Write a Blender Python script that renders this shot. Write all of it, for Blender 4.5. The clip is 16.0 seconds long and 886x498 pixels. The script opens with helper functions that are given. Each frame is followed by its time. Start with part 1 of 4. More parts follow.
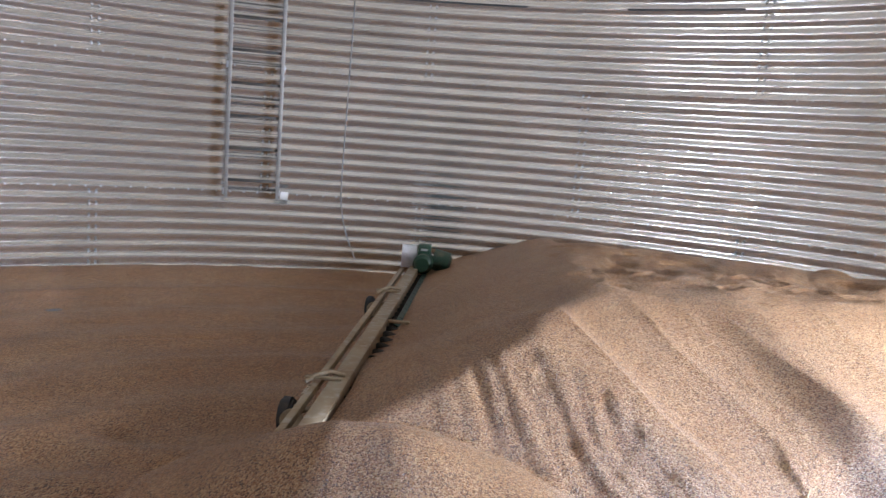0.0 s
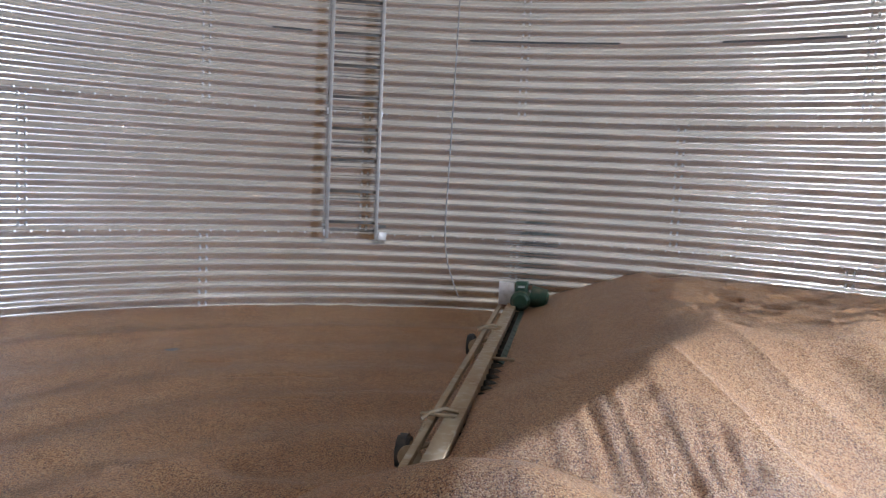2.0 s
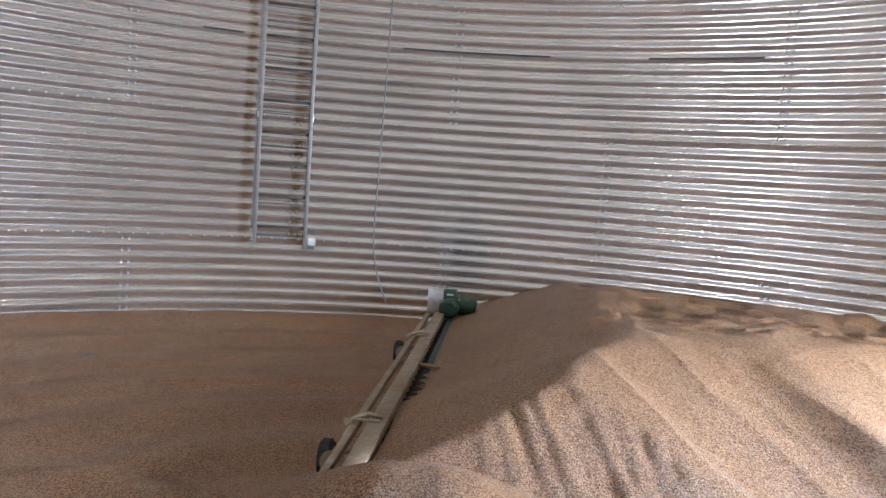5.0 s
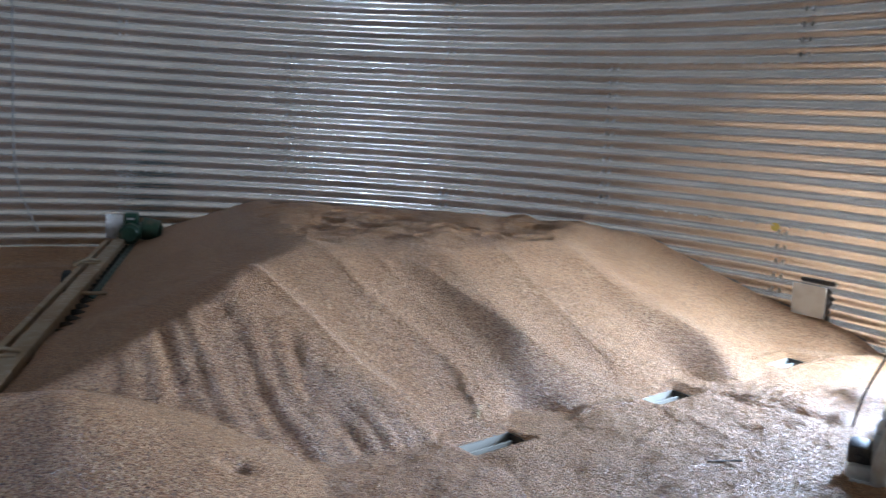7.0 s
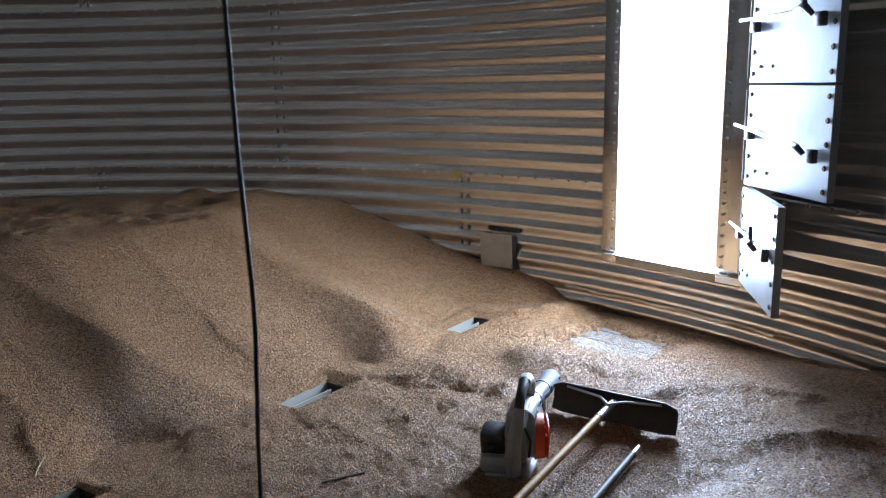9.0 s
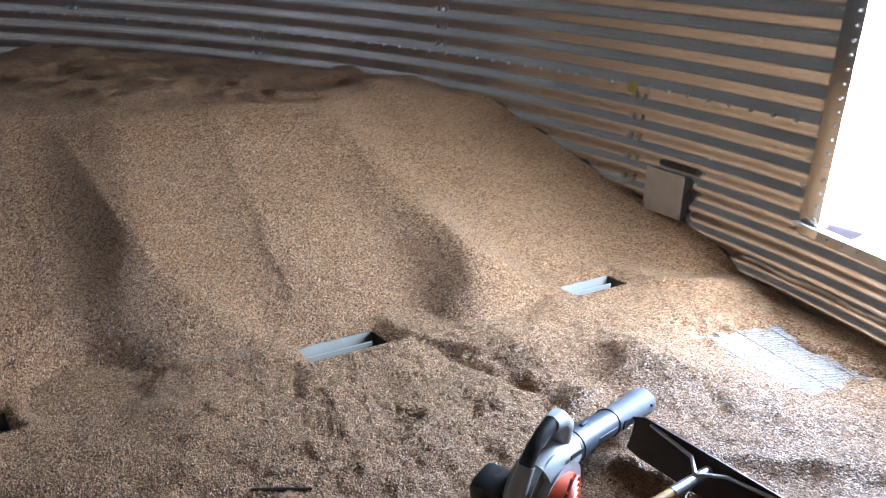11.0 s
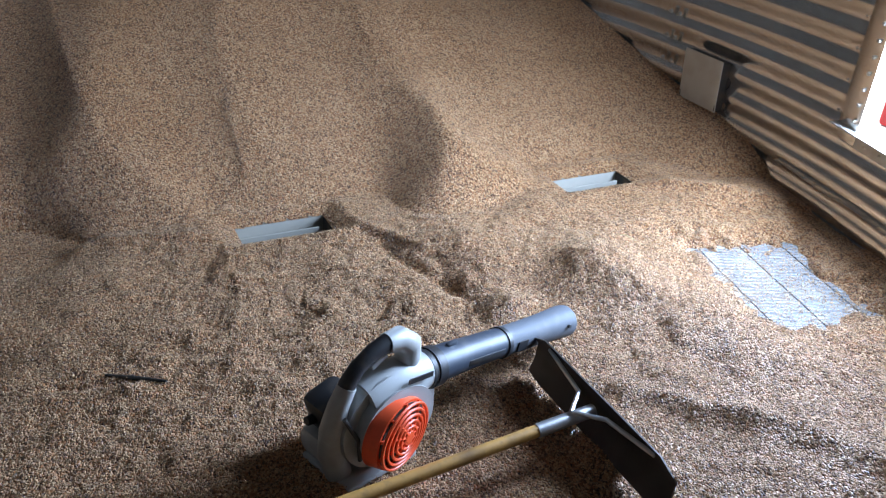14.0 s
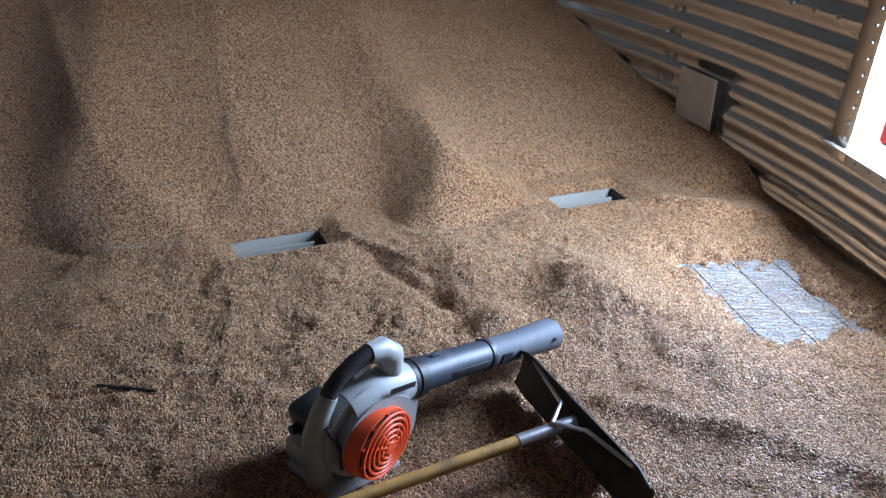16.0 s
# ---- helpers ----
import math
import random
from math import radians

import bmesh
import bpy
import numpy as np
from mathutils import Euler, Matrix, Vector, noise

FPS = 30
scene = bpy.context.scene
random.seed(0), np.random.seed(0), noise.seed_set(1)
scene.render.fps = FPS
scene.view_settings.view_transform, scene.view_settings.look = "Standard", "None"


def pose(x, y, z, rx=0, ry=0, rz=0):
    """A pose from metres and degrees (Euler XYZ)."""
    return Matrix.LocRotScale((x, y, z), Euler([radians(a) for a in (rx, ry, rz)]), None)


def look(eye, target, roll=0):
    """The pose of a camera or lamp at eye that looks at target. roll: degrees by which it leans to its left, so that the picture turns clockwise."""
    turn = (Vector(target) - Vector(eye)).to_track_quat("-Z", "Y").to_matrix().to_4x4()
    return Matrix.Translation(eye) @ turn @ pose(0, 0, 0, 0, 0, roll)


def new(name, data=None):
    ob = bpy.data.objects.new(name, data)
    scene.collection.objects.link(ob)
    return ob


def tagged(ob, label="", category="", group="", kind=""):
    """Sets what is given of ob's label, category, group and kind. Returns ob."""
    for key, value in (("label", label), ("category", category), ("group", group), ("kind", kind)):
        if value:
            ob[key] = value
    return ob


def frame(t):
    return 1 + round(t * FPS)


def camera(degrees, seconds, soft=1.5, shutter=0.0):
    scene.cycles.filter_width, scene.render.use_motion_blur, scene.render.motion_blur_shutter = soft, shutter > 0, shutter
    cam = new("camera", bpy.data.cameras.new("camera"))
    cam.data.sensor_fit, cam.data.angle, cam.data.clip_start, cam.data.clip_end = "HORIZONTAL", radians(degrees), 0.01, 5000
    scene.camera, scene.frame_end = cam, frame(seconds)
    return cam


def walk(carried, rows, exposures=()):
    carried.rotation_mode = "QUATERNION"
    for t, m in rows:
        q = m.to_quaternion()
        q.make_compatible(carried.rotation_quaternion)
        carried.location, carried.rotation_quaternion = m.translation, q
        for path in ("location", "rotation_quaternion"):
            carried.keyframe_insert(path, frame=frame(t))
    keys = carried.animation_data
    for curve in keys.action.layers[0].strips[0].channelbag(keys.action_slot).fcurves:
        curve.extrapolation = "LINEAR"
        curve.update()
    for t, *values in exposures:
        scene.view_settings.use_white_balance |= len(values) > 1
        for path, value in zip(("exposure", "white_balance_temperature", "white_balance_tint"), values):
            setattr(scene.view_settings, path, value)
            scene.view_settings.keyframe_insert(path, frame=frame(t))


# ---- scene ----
cam = camera(57.72, 16.0, soft=1.2, shutter=0.25)
# seconds, x, y, z, tilt, lean, heading
ROWS = [
    (0.0, 0.000, 0.000, 1.403, 82.04, -4.30, 0.23),
    (0.5, -0.014, -0.014, 1.415, 84.01, -4.38, -2.83),
    (1.0, -0.077, -0.041, 1.413, 84.55, -4.29, -1.50),
    (1.5, -0.130, -0.052, 1.400, 84.65, -3.95, 0.36),
    (2.0, -0.137, -0.076, 1.413, 84.30, -2.64, 5.84),
    (2.5, -0.123, -0.078, 1.414, 84.39, -2.82, 5.53),
    (3.0, -0.111, -0.059, 1.419, 84.55, -3.10, 3.44),
    (5.5, -0.104, -0.083, 1.378, 85.43, -4.71, -0.42),
    (6.0, -0.058, -0.096, 1.372, 81.94, -5.59, -10.16),
    (6.5, 0.087, -0.154, 1.371, 81.59, -3.48, -12.56),
    (7.0, 0.278, -0.162, 1.368, 80.92, -3.22, -17.80),
    (7.5, 0.487, -0.083, 1.358, 81.05, -3.55, -29.53),
    (8.0, 0.760, 0.085, 1.344, 79.75, -4.55, -35.72),
    (8.5, 1.112, 0.126, 1.351, 78.57, -0.93, -35.98),
    (9.0, 1.358, 0.165, 1.342, 78.31, 1.12, -33.16),
    (11.5, 2.544, 0.850, 1.284, 67.04, -3.04, -3.94),
    (12.0, 2.697, 0.904, 1.277, 64.37, -1.50, 4.11),
    (12.5, 2.788, 0.998, 1.261, 63.43, -2.53, -1.65),
    (13.0, 2.903, 0.967, 1.251, 62.02, -3.20, -3.20),
    (13.5, 2.981, 0.923, 1.251, 60.36, -3.19, -3.41),
    (14.0, 2.981, 0.908, 1.272, 60.82, -3.12, -3.61),
    (14.5, 2.994, 0.896, 1.280, 61.48, -3.06, -3.04),
    (15.0, 2.999, 0.882, 1.289, 63.34, -3.03, -2.55),
    (15.5, 3.026, 0.871, 1.283, 63.36, -3.06, -2.58),
    (16.0, 3.038, 0.871, 1.278, 62.13, -2.91, -2.85),
]
EXPOSURES = [
    (0.0, 4.01, 8100, 25),
    (5.5, 4.03, 8100, 25),
    (6.0, 3.51, 7100, 19),
    (6.5, 3.36, 7050, 19),
    (7.0, 3.1, 6950, 18),
    (7.5, 2.02, 7100, 18),
    (9.0, 1.6, 7550, 19),
    (11.5, 2.17, 7200, 20),
    (12.0, 2.11, 7100, 20),
    (12.5, 1.93, 6850, 19),
    (13.0, 1.35, 7050, 20),
    (14.0, 1.67, 7000, 19),
    (15.3, 1.67, 7050, 20),
    (16.0, 1.35, 7150, 21),
]
walk(cam, [(t, pose(x, y, z, rx, ry, rz)) for t, x, y, z, rx, ry, rz in ROWS], EXPOSURES)

# ---- plan of the bin ----
CX, CY, RAD = -0.361, 2.465, 5.02        # middle of the round bin and its radius
ROW_Z, RING = 0.774, 1.118               # lowest bolted row over the floor; height of one ring of sheets
SHEETS = 11
STEP = 2 * math.pi / SHEETS
SEAM = radians(88.17) + STEP             # one upright seam of the lowest ring
DOOR = radians(6.2)                      # heading of the door from the middle
DOOR_W, DOOR_Z0, DOOR_Z1 = 0.67, 0.385, 1.77
PITCH = RING / 11                        # one corrugation
EAVE = ROW_Z + 5 * RING
SLOTS = [(1.555, 2.865), (2.675, 3.27), (3.81, 3.71)]
SLOT_L, SLOT_W, SLOT_A = 0.30, 0.112, radians(22)


def on_wall(a, z, inset=0.0):
    return Vector((CX + (RAD - inset) * math.cos(a), CY + (RAD - inset) * math.sin(a), z))


# ---- world, sun, door light ----
world = bpy.data.worlds.new("sky")
scene.world = world
world.use_nodes = True
wn = world.node_tree.nodes
sky = wn.new("ShaderNodeTexSky")
sky.sky_type, sky.sun_disc = "NISHITA", False
sky.sun_elevation, sky.sun_rotation = radians(60), radians(200)
sky.dust_density = 0.3
world.node_tree.links.new(sky.outputs[0], wn["Background"].inputs[0])
wn["Background"].inputs[1].default_value = 0.15
sun = new("sun", bpy.data.lights.new("sun", "SUN"))
sun.data.energy, sun.data.angle, sun.data.color = 4.0, radians(0.5), (1.0, 0.96, 0.9)
sun.matrix_world = look((-8, 12, 20), (0, 0, 0))

# daylight of the open door
light = new("door_daylight", bpy.data.lights.new("door_daylight", "AREA"))
light.data.shape, light.data.size, light.data.size_y = "RECTANGLE", DOOR_W - 0.01, DOOR_Z1 - DOOR_Z0 - 0.01
light.data.energy, light.data.color = 88.0, (0.43, 0.66, 1.0)
p = on_wall(DOOR, (DOOR_Z0 + DOOR_Z1) / 2, -0.06)
light.matrix_world = look(p, (CX, CY, p.z))


# ---- materials ----
def material(name, base, rough=0.6, metal=0.0, spots=(), bump=0.0, bump_scale=60.0, vary=0.0):
    """A surface with stains of other colours at given sizes: spots = (colour, scale, low, high)."""
    m = bpy.data.materials.new(name)
    m.use_nodes = True
    n, l = m.node_tree.nodes, m.node_tree.links
    b = n["Principled BSDF"]
    b.inputs["Roughness"].default_value, b.inputs["Metallic"].default_value = rough, metal
    geo = n.new("ShaderNodeNewGeometry")
    rgb = n.new("ShaderNodeRGB")
    rgb.outputs[0].default_value = (*base, 1)
    out = rgb.outputs[0]
    for colour, scale, low, high in spots:
        t = n.new("ShaderNodeTexNoise")
        t.inputs["Scale"].default_value, t.inputs["Detail"].default_value = scale, 5
        l.new(geo.outputs["Position"], t.inputs["Vector"])
        r = n.new("ShaderNodeMapRange")
        r.inputs[1].default_value, r.inputs[2].default_value = low, high
        l.new(t.outputs[0], r.inputs[0])
        x = n.new("ShaderNodeMix")
        x.data_type = "RGBA"
        x.inputs[7].default_value = (*colour, 1)
        l.new(r.outputs[0], x.inputs[0])
        l.new(out, x.inputs[6])
        out = x.outputs[2]
    if vary:
        info = n.new("ShaderNodeObjectInfo")
        r = n.new("ShaderNodeMapRange")
        r.inputs[3].default_value, r.inputs[4].default_value = 1 - vary, 1 + vary
        l.new(info.outputs["Random"], r.inputs[0])
        h = n.new("ShaderNodeHueSaturation")
        l.new(r.outputs[0], h.inputs["Value"])
        l.new(out, h.inputs["Color"])
        out = h.outputs[0]
    l.new(out, b.inputs["Base Color"])
    if bump:
        t = n.new("ShaderNodeTexNoise")
        t.inputs["Scale"].default_value, t.inputs["Detail"].default_value = bump_scale, 4
        l.new(geo.outputs["Position"], t.inputs["Vector"])
        k = n.new("ShaderNodeBump")
        k.inputs["Strength"].default_value, k.inputs["Distance"].default_value = bump, 0.002
        l.new(t.outputs[0], k.inputs["Height"])
        l.new(k.outputs[0], b.inputs["Normal"])
    return m


def grain_material():
    """Loose wheat: kernels as cells of their own tone, with relief between them."""
    m = bpy.data.materials.new("wheat")
    m.use_nodes = True
    n, l = m.node_tree.nodes, m.node_tree.links
    b = n["Principled BSDF"]
    b.inputs["Roughness"].default_value = 0.40
    b.inputs["Specular IOR Level"].default_value = 0.5
    b.inputs["Diffuse Roughness"].default_value = 0.25
    geo = n.new("ShaderNodeNewGeometry")
    cells = n.new("ShaderNodeTexVoronoi")
    cells.inputs["Scale"].default_value = 225
    warp = n.new("ShaderNodeMapping")
    warp.inputs["Scale"].default_value = (1.0, 0.72, 0.86)
    warp.inputs["Rotation"].default_value = (0.3, 0.2, 0.7)
    l.new(geo.outputs["Position"], warp.inputs["Vector"])
    l.new(warp.outputs[0], cells.inputs["Vector"])
    tone = n.new("ShaderNodeSeparateColor")
    l.new(cells.outputs["Color"], tone.inputs[0])
    ramp = n.new("ShaderNodeValToRGB")
    e = ramp.color_ramp.elements
    e[0].position, e[0].color = 0.0, (0.075, 0.028, 0.010, 1)
    e[1].position, e[1].color = 1.0, (0.68, 0.43, 0.23, 1)
    mid = ramp.color_ramp.elements.new(0.45)
    mid.color = (0.46, 0.190, 0.070, 1)
    l.new(tone.outputs[0], ramp.inputs[0])
    dust = n.new("ShaderNodeTexNoise")
    dust.inputs["Scale"].default_value, dust.inputs["Detail"].default_value = 2.2, 6
    l.new(geo.outputs["Position"], dust.inputs["Vector"])
    rng = n.new("ShaderNodeMapRange")
    rng.inputs[1].default_value, rng.inputs[2].default_value = 0.45, 0.75
    l.new(dust.outputs[0], rng.inputs[0])
    mix = n.new("ShaderNodeMix")
    mix.data_type, mix.blend_type = "RGBA", "MULTIPLY"
    mix.inputs[7].default_value = (0.86, 0.80, 0.72, 1)
    l.new(rng.outputs[0], mix.inputs[0])
    l.new(ramp.outputs[0], mix.inputs[6])
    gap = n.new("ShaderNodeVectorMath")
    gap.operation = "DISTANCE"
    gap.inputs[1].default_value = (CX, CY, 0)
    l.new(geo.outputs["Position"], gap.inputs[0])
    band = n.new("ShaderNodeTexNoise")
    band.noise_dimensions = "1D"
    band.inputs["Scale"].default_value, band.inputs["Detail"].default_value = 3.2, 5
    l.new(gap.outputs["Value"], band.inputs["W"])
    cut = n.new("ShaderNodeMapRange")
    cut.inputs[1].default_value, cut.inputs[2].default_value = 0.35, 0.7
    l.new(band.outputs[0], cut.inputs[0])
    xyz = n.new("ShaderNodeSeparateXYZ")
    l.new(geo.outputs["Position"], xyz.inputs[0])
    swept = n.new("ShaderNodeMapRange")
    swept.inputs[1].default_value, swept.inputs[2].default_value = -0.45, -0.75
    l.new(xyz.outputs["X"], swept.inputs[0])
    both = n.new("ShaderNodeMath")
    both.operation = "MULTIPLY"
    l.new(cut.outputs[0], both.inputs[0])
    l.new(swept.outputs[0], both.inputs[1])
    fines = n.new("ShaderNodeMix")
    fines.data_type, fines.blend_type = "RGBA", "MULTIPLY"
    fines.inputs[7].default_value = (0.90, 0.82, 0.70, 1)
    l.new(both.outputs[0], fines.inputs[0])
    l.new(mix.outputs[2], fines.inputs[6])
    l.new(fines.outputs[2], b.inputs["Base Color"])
    bump = n.new("ShaderNodeBump")
    bump.inputs["Strength"].default_value, bump.inputs["Distance"].default_value = 1.0, 0.010
    bump.invert = True
    l.new(cells.outputs["Distance"], bump.inputs["Height"])
    coarse = n.new("ShaderNodeTexNoise")
    coarse.inputs["Scale"].default_value, coarse.inputs["Detail"].default_value = 85, 3
    l.new(geo.outputs["Position"], coarse.inputs["Vector"])
    b2 = n.new("ShaderNodeBump")
    b2.inputs["Strength"].default_value, b2.inputs["Distance"].default_value = 0.9, 0.011
    l.new(coarse.outputs[0], b2.inputs["Height"])
    l.new(bump.outputs[0], b2.inputs["Normal"])
    l.new(b2.outputs[0], b.inputs["Normal"])
    return m


GALV = material("galvanised_sheet", (0.79, 0.76, 0.72), 0.175, 0.92, (((0.68, 0.65, 0.605), 1.3, 0.42, 0.7), ((0.72, 0.70, 0.67), 14, 0.5, 0.75)), 0.012, 60, 0.03)
# unseen roof: tone chosen for its bounce light and its reflection in the walls
ROOF = material("unseen_roof_sheet", (0.52, 0.465, 0.39), 0.55, 0.3, (((0.43, 0.38, 0.31), 1.5, 0.4, 0.7),), 0.1, 60)
STEEL = material("bright_steel", (0.66, 0.67, 0.68), 0.33, 0.9, (((0.45, 0.44, 0.42), 20, 0.5, 0.8),), 0.1, 120)
BOARD = material("door_board_steel", (0.40, 0.44, 0.48), 0.42, 0.7, (((0.32, 0.355, 0.39), 6, 0.4, 0.7),), 0.1, 70)
BOLT = material("bolt_steel", (0.40, 0.37, 0.33), 0.4, 0.8)
BLACK = material("black_plastic", (0.018, 0.018, 0.02), 0.5, 0, (((0.08, 0.065, 0.05), 30, 0.5, 0.85),))
IRON = material("dark_iron", (0.05, 0.045, 0.04), 0.55, 0.5, (((0.12, 0.085, 0.055), 18, 0.45, 0.75),), 0.3, 90)
GREEN = material("green_paint", (0.006, 0.042, 0.021), 0.38, 0, (((0.10, 0.075, 0.045), 9, 0.55, 0.8),))
DUSTY = material("dusty_steel", (0.32, 0.235, 0.145), 0.75, 0.1, (((0.25, 0.15, 0.075), 5, 0.4, 0.7), ((0.38, 0.31, 0.23), 22, 0.5, 0.75)), 0.3, 80)
DULL = material("dull_galvanised_steel", (0.25, 0.225, 0.195), 0.5, 0.55, (((0.17, 0.16, 0.145), 16, 0.45, 0.75),), 0.1, 90)
LATCH = material("dark_grey_latch", (0.09, 0.095, 0.10), 0.45, 0.5, (((0.15, 0.14, 0.13), 20, 0.5, 0.8),))
RUBBER = material("tyre_rubber", (0.02, 0.019, 0.018), 0.75, 0, (((0.10, 0.07, 0.045), 12, 0.5, 0.8),))
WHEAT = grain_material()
GREY = material("light_grey_plastic", (0.37, 0.38, 0.37), 0.42, 0, (((0.25, 0.22, 0.19), 12, 0.5, 0.8),))
TUBE = material("blue_grey_plastic", (0.075, 0.085, 0.100), 0.68, 0, (((0.12, 0.12, 0.12), 16, 0.5, 0.8),), 0.1, 60)
TUBE_DARK = material("dark_blue_grey_plastic", (0.030, 0.040, 0.056), 0.5, 0, (((0.09, 0.09, 0.09), 16, 0.5, 0.8),), 0.1, 60)
ORANGE = material("orange_plastic", (0.80, 0.085, 0.022), 0.42, 0, (((0.42, 0.06, 0.02), 20, 0.5, 0.8),))
WOOD = material("yellow_wood", (0.47, 0.24, 0.058), 0.55, 0, (((0.22, 0.11, 0.035), 14, 0.48, 0.75), ((0.30, 0.16, 0.05), 70, 0.5, 0.8)), 0.2, 120)
# near-black base: the shade on the blade's front is put into its colour
BLADE = material("shade_dark_aluminium", (0.06, 0.052, 0.045), 0.5, 0.5, (((0.03, 0.025, 0.02), 9, 0.45, 0.75),), 0.2, 60)
PLATE = material("beige_plate", (0.52, 0.49, 0.43), 0.55, 0.2, (((0.42, 0.37, 0.30), 10, 0.45, 0.75),))
CABLE = material("cable_jacket", (0.010, 0.010, 0.010), 0.6)
CABLE_PALE = material("grey_cable_jacket", (0.085, 0.078, 0.07), 0.55)
CONCRETE = material("yard_concrete", (0.58, 0.57, 0.55), 0.85, 0, (((0.3, 0.29, 0.27), 2, 0.4, 0.7),), 0.3, 40)
STRAW = material("straw", (0.55, 0.44, 0.24), 0.7)
SUMP = material("pale_sump_steel", (0.33, 0.31, 0.26), 0.55, 0.2, (((0.36, 0.33, 0.27), 9, 0.45, 0.75),), 0.1, 60)
DARK_LINE = material("wall_line_dark", (0.035, 0.033, 0.03), 0.7)


# ---- mesh helpers ----
def box(bm, sx, sy, sz, m=Matrix(), bevel=0.0):
    made = bmesh.ops.create_cube(bm, size=1.0, matrix=m @ Matrix.Diagonal((sx, sy, sz, 1)))
    if bevel:
        edges = list({e for v in made["verts"] for e in v.link_edges})
        bmesh.ops.bevel(bm, geom=edges, offset=bevel, segments=2, affect="EDGES", profile=0.5)
    return bm


def rod(bm, a, b, r0, r1=None, seg=16):
    a, b = Vector(a), Vector(b)
    turn = (b - a).to_track_quat("Z", "Y").to_matrix().to_4x4()
    bmesh.ops.create_cone(bm, cap_ends=True, segments=seg, radius1=r0, radius2=r0 if r1 is None else r1, depth=(b - a).length,
                          matrix=Matrix.Translation((a + b) / 2) @ turn)
    return bm


def tube(bm, points, radii, seg=12, squash=1.0):
    """A closed sweep along points; radii is a number or one for each point."""
    pts = [Vector(q) for q in points]
    radii = [radii] * len(pts) if isinstance(radii, (int, float)) else radii
    rings, up = [], None
    for i, q in enumerate(pts):
        d = (pts[min(i + 1, len(pts) - 1)] - pts[max(i - 1, 0)]).normalized()
        up = (Vector((0, 0, 1)) if abs(d.z) < 0.9 else Vector((1, 0, 0))) if up is None else up
        side = d.cross(up).normalized()
        up = side.cross(d).normalized()
        rings.append([bm.verts.new(q + radii[i] * (math.cos(k) * side * squash + math.sin(k) * up)) for k in (2 * math.pi * j / seg for j in range(seg))])
    for a, b in zip(rings, rings[1:]):
        for j in range(seg):
            bm.faces.new((a[j], a[(j + 1) % seg], b[(j + 1) % seg], b[j]))
    bm.faces.new(rings[0][::-1])
    bm.faces.new(rings[-1])
    return bm


def finish(name, bm, mat, smooth=True):
    bmesh.ops.recalc_face_normals(bm, faces=bm.faces)
    me = bpy.data.meshes.new(name)
    bm.to_mesh(me)
    bm.free()
    me.materials.append(mat)
    if smooth:
        me.shade_smooth()
        me.set_sharp_from_angle(angle=radians(40))
    return me


def part(name, bm, mat, parent, label="", smooth=True):
    ob = new(name, finish(name, bm, mat, smooth))
    ob.parent = parent
    if label:
        ob["label"] = label
    return ob


def thing(name, m, label, category, group="", kind=""):
    ob = new(name)
    ob.empty_display_size = 0.1
    ob.matrix_world = m
    return tagged(ob, label, category, group, kind)


def from_arrays(name, co, faces, mat, smooth=True):
    me = bpy.data.meshes.new(name)
    me.from_pydata(co, [], faces)
    me.materials.append(mat)
    if smooth:
        me.shade_smooth()
    return me


# ---- smooth random field ----
class Field:
    """Smooth random heights over the plan, about -1 to 1."""
    def __init__(self, seed, cell):
        self.g, self.cell = np.random.default_rng(seed).uniform(-1, 1, (128, 128)), cell

    def __call__(self, x, y):
        u, v = np.asarray(x) / self.cell + 500.0, np.asarray(y) / self.cell + 500.0
        i, j = np.floor(u).astype(int), np.floor(v).astype(int)
        fu, fv = u - i, v - j
        fu, fv = fu * fu * (3 - 2 * fu), fv * fv * (3 - 2 * fv)
        g = lambda a, b: self.g[a % 128, b % 128]
        return (g(i, j) * (1 - fu) + g(i + 1, j) * fu) * (1 - fv) + (g(i, j + 1) * (1 - fu) + g(i + 1, j + 1) * fu) * fv


N2, N1, N05, N02, N01, N005 = (Field(i, c) for i, c in enumerate((0.9, 0.45, 0.22, 0.11, 0.055, 0.03)))


# ---- the surface of the grain ----
def slot_distance(x, y, c, along=1.0, across=1.0, reach=0.0):
    ca, sa = math.cos(SLOT_A), math.sin(SLOT_A)
    u, v = (x - c[0]) * ca + (y - c[1]) * sa, -(x - c[0]) * sa + (y - c[1]) * ca
    u = np.abs(u - reach / 2) - reach / 2
    return np.hypot(along * np.maximum(u - SLOT_L / 2, 0), across * np.maximum(np.abs(v) - SLOT_W / 2, 0))


def step(a, b, x):
    t = np.clip((x - a) / (b - a), 0, 1)
    return t * t * (3 - 2 * t)


def hump(x, y, cx, cy, rx, ry=None, turn=0.0):
    c, s = math.cos(turn), math.sin(turn)
    u, v = (x - cx) * c + (y - cy) * s, -(x - cx) * s + (y - cy) * c
    return np.exp(-(u / rx) ** 2 - (v / (ry or rx)) ** 2)


def ridge(x, y, line, high, left, right):
    """A crest along a line of points, steep on its left and long on its right."""
    best, side = np.full_like(x, 9.0), np.ones_like(x)
    for (ax, ay), (bx, by) in zip(line, line[1:]):
        dx, dy = bx - ax, by - ay
        t = np.clip(((x - ax) * dx + (y - ay) * dy) / (dx * dx + dy * dy), 0, 1)
        px, py = x - ax - t * dx, y - ay - t * dy
        d = np.hypot(px, py)
        nearer = d < best
        best = np.where(nearer, d, best)
        side = np.where(nearer, np.sign(px * dy - py * dx), side)
    return high * np.exp(-best / np.where(side < 0, right, left))


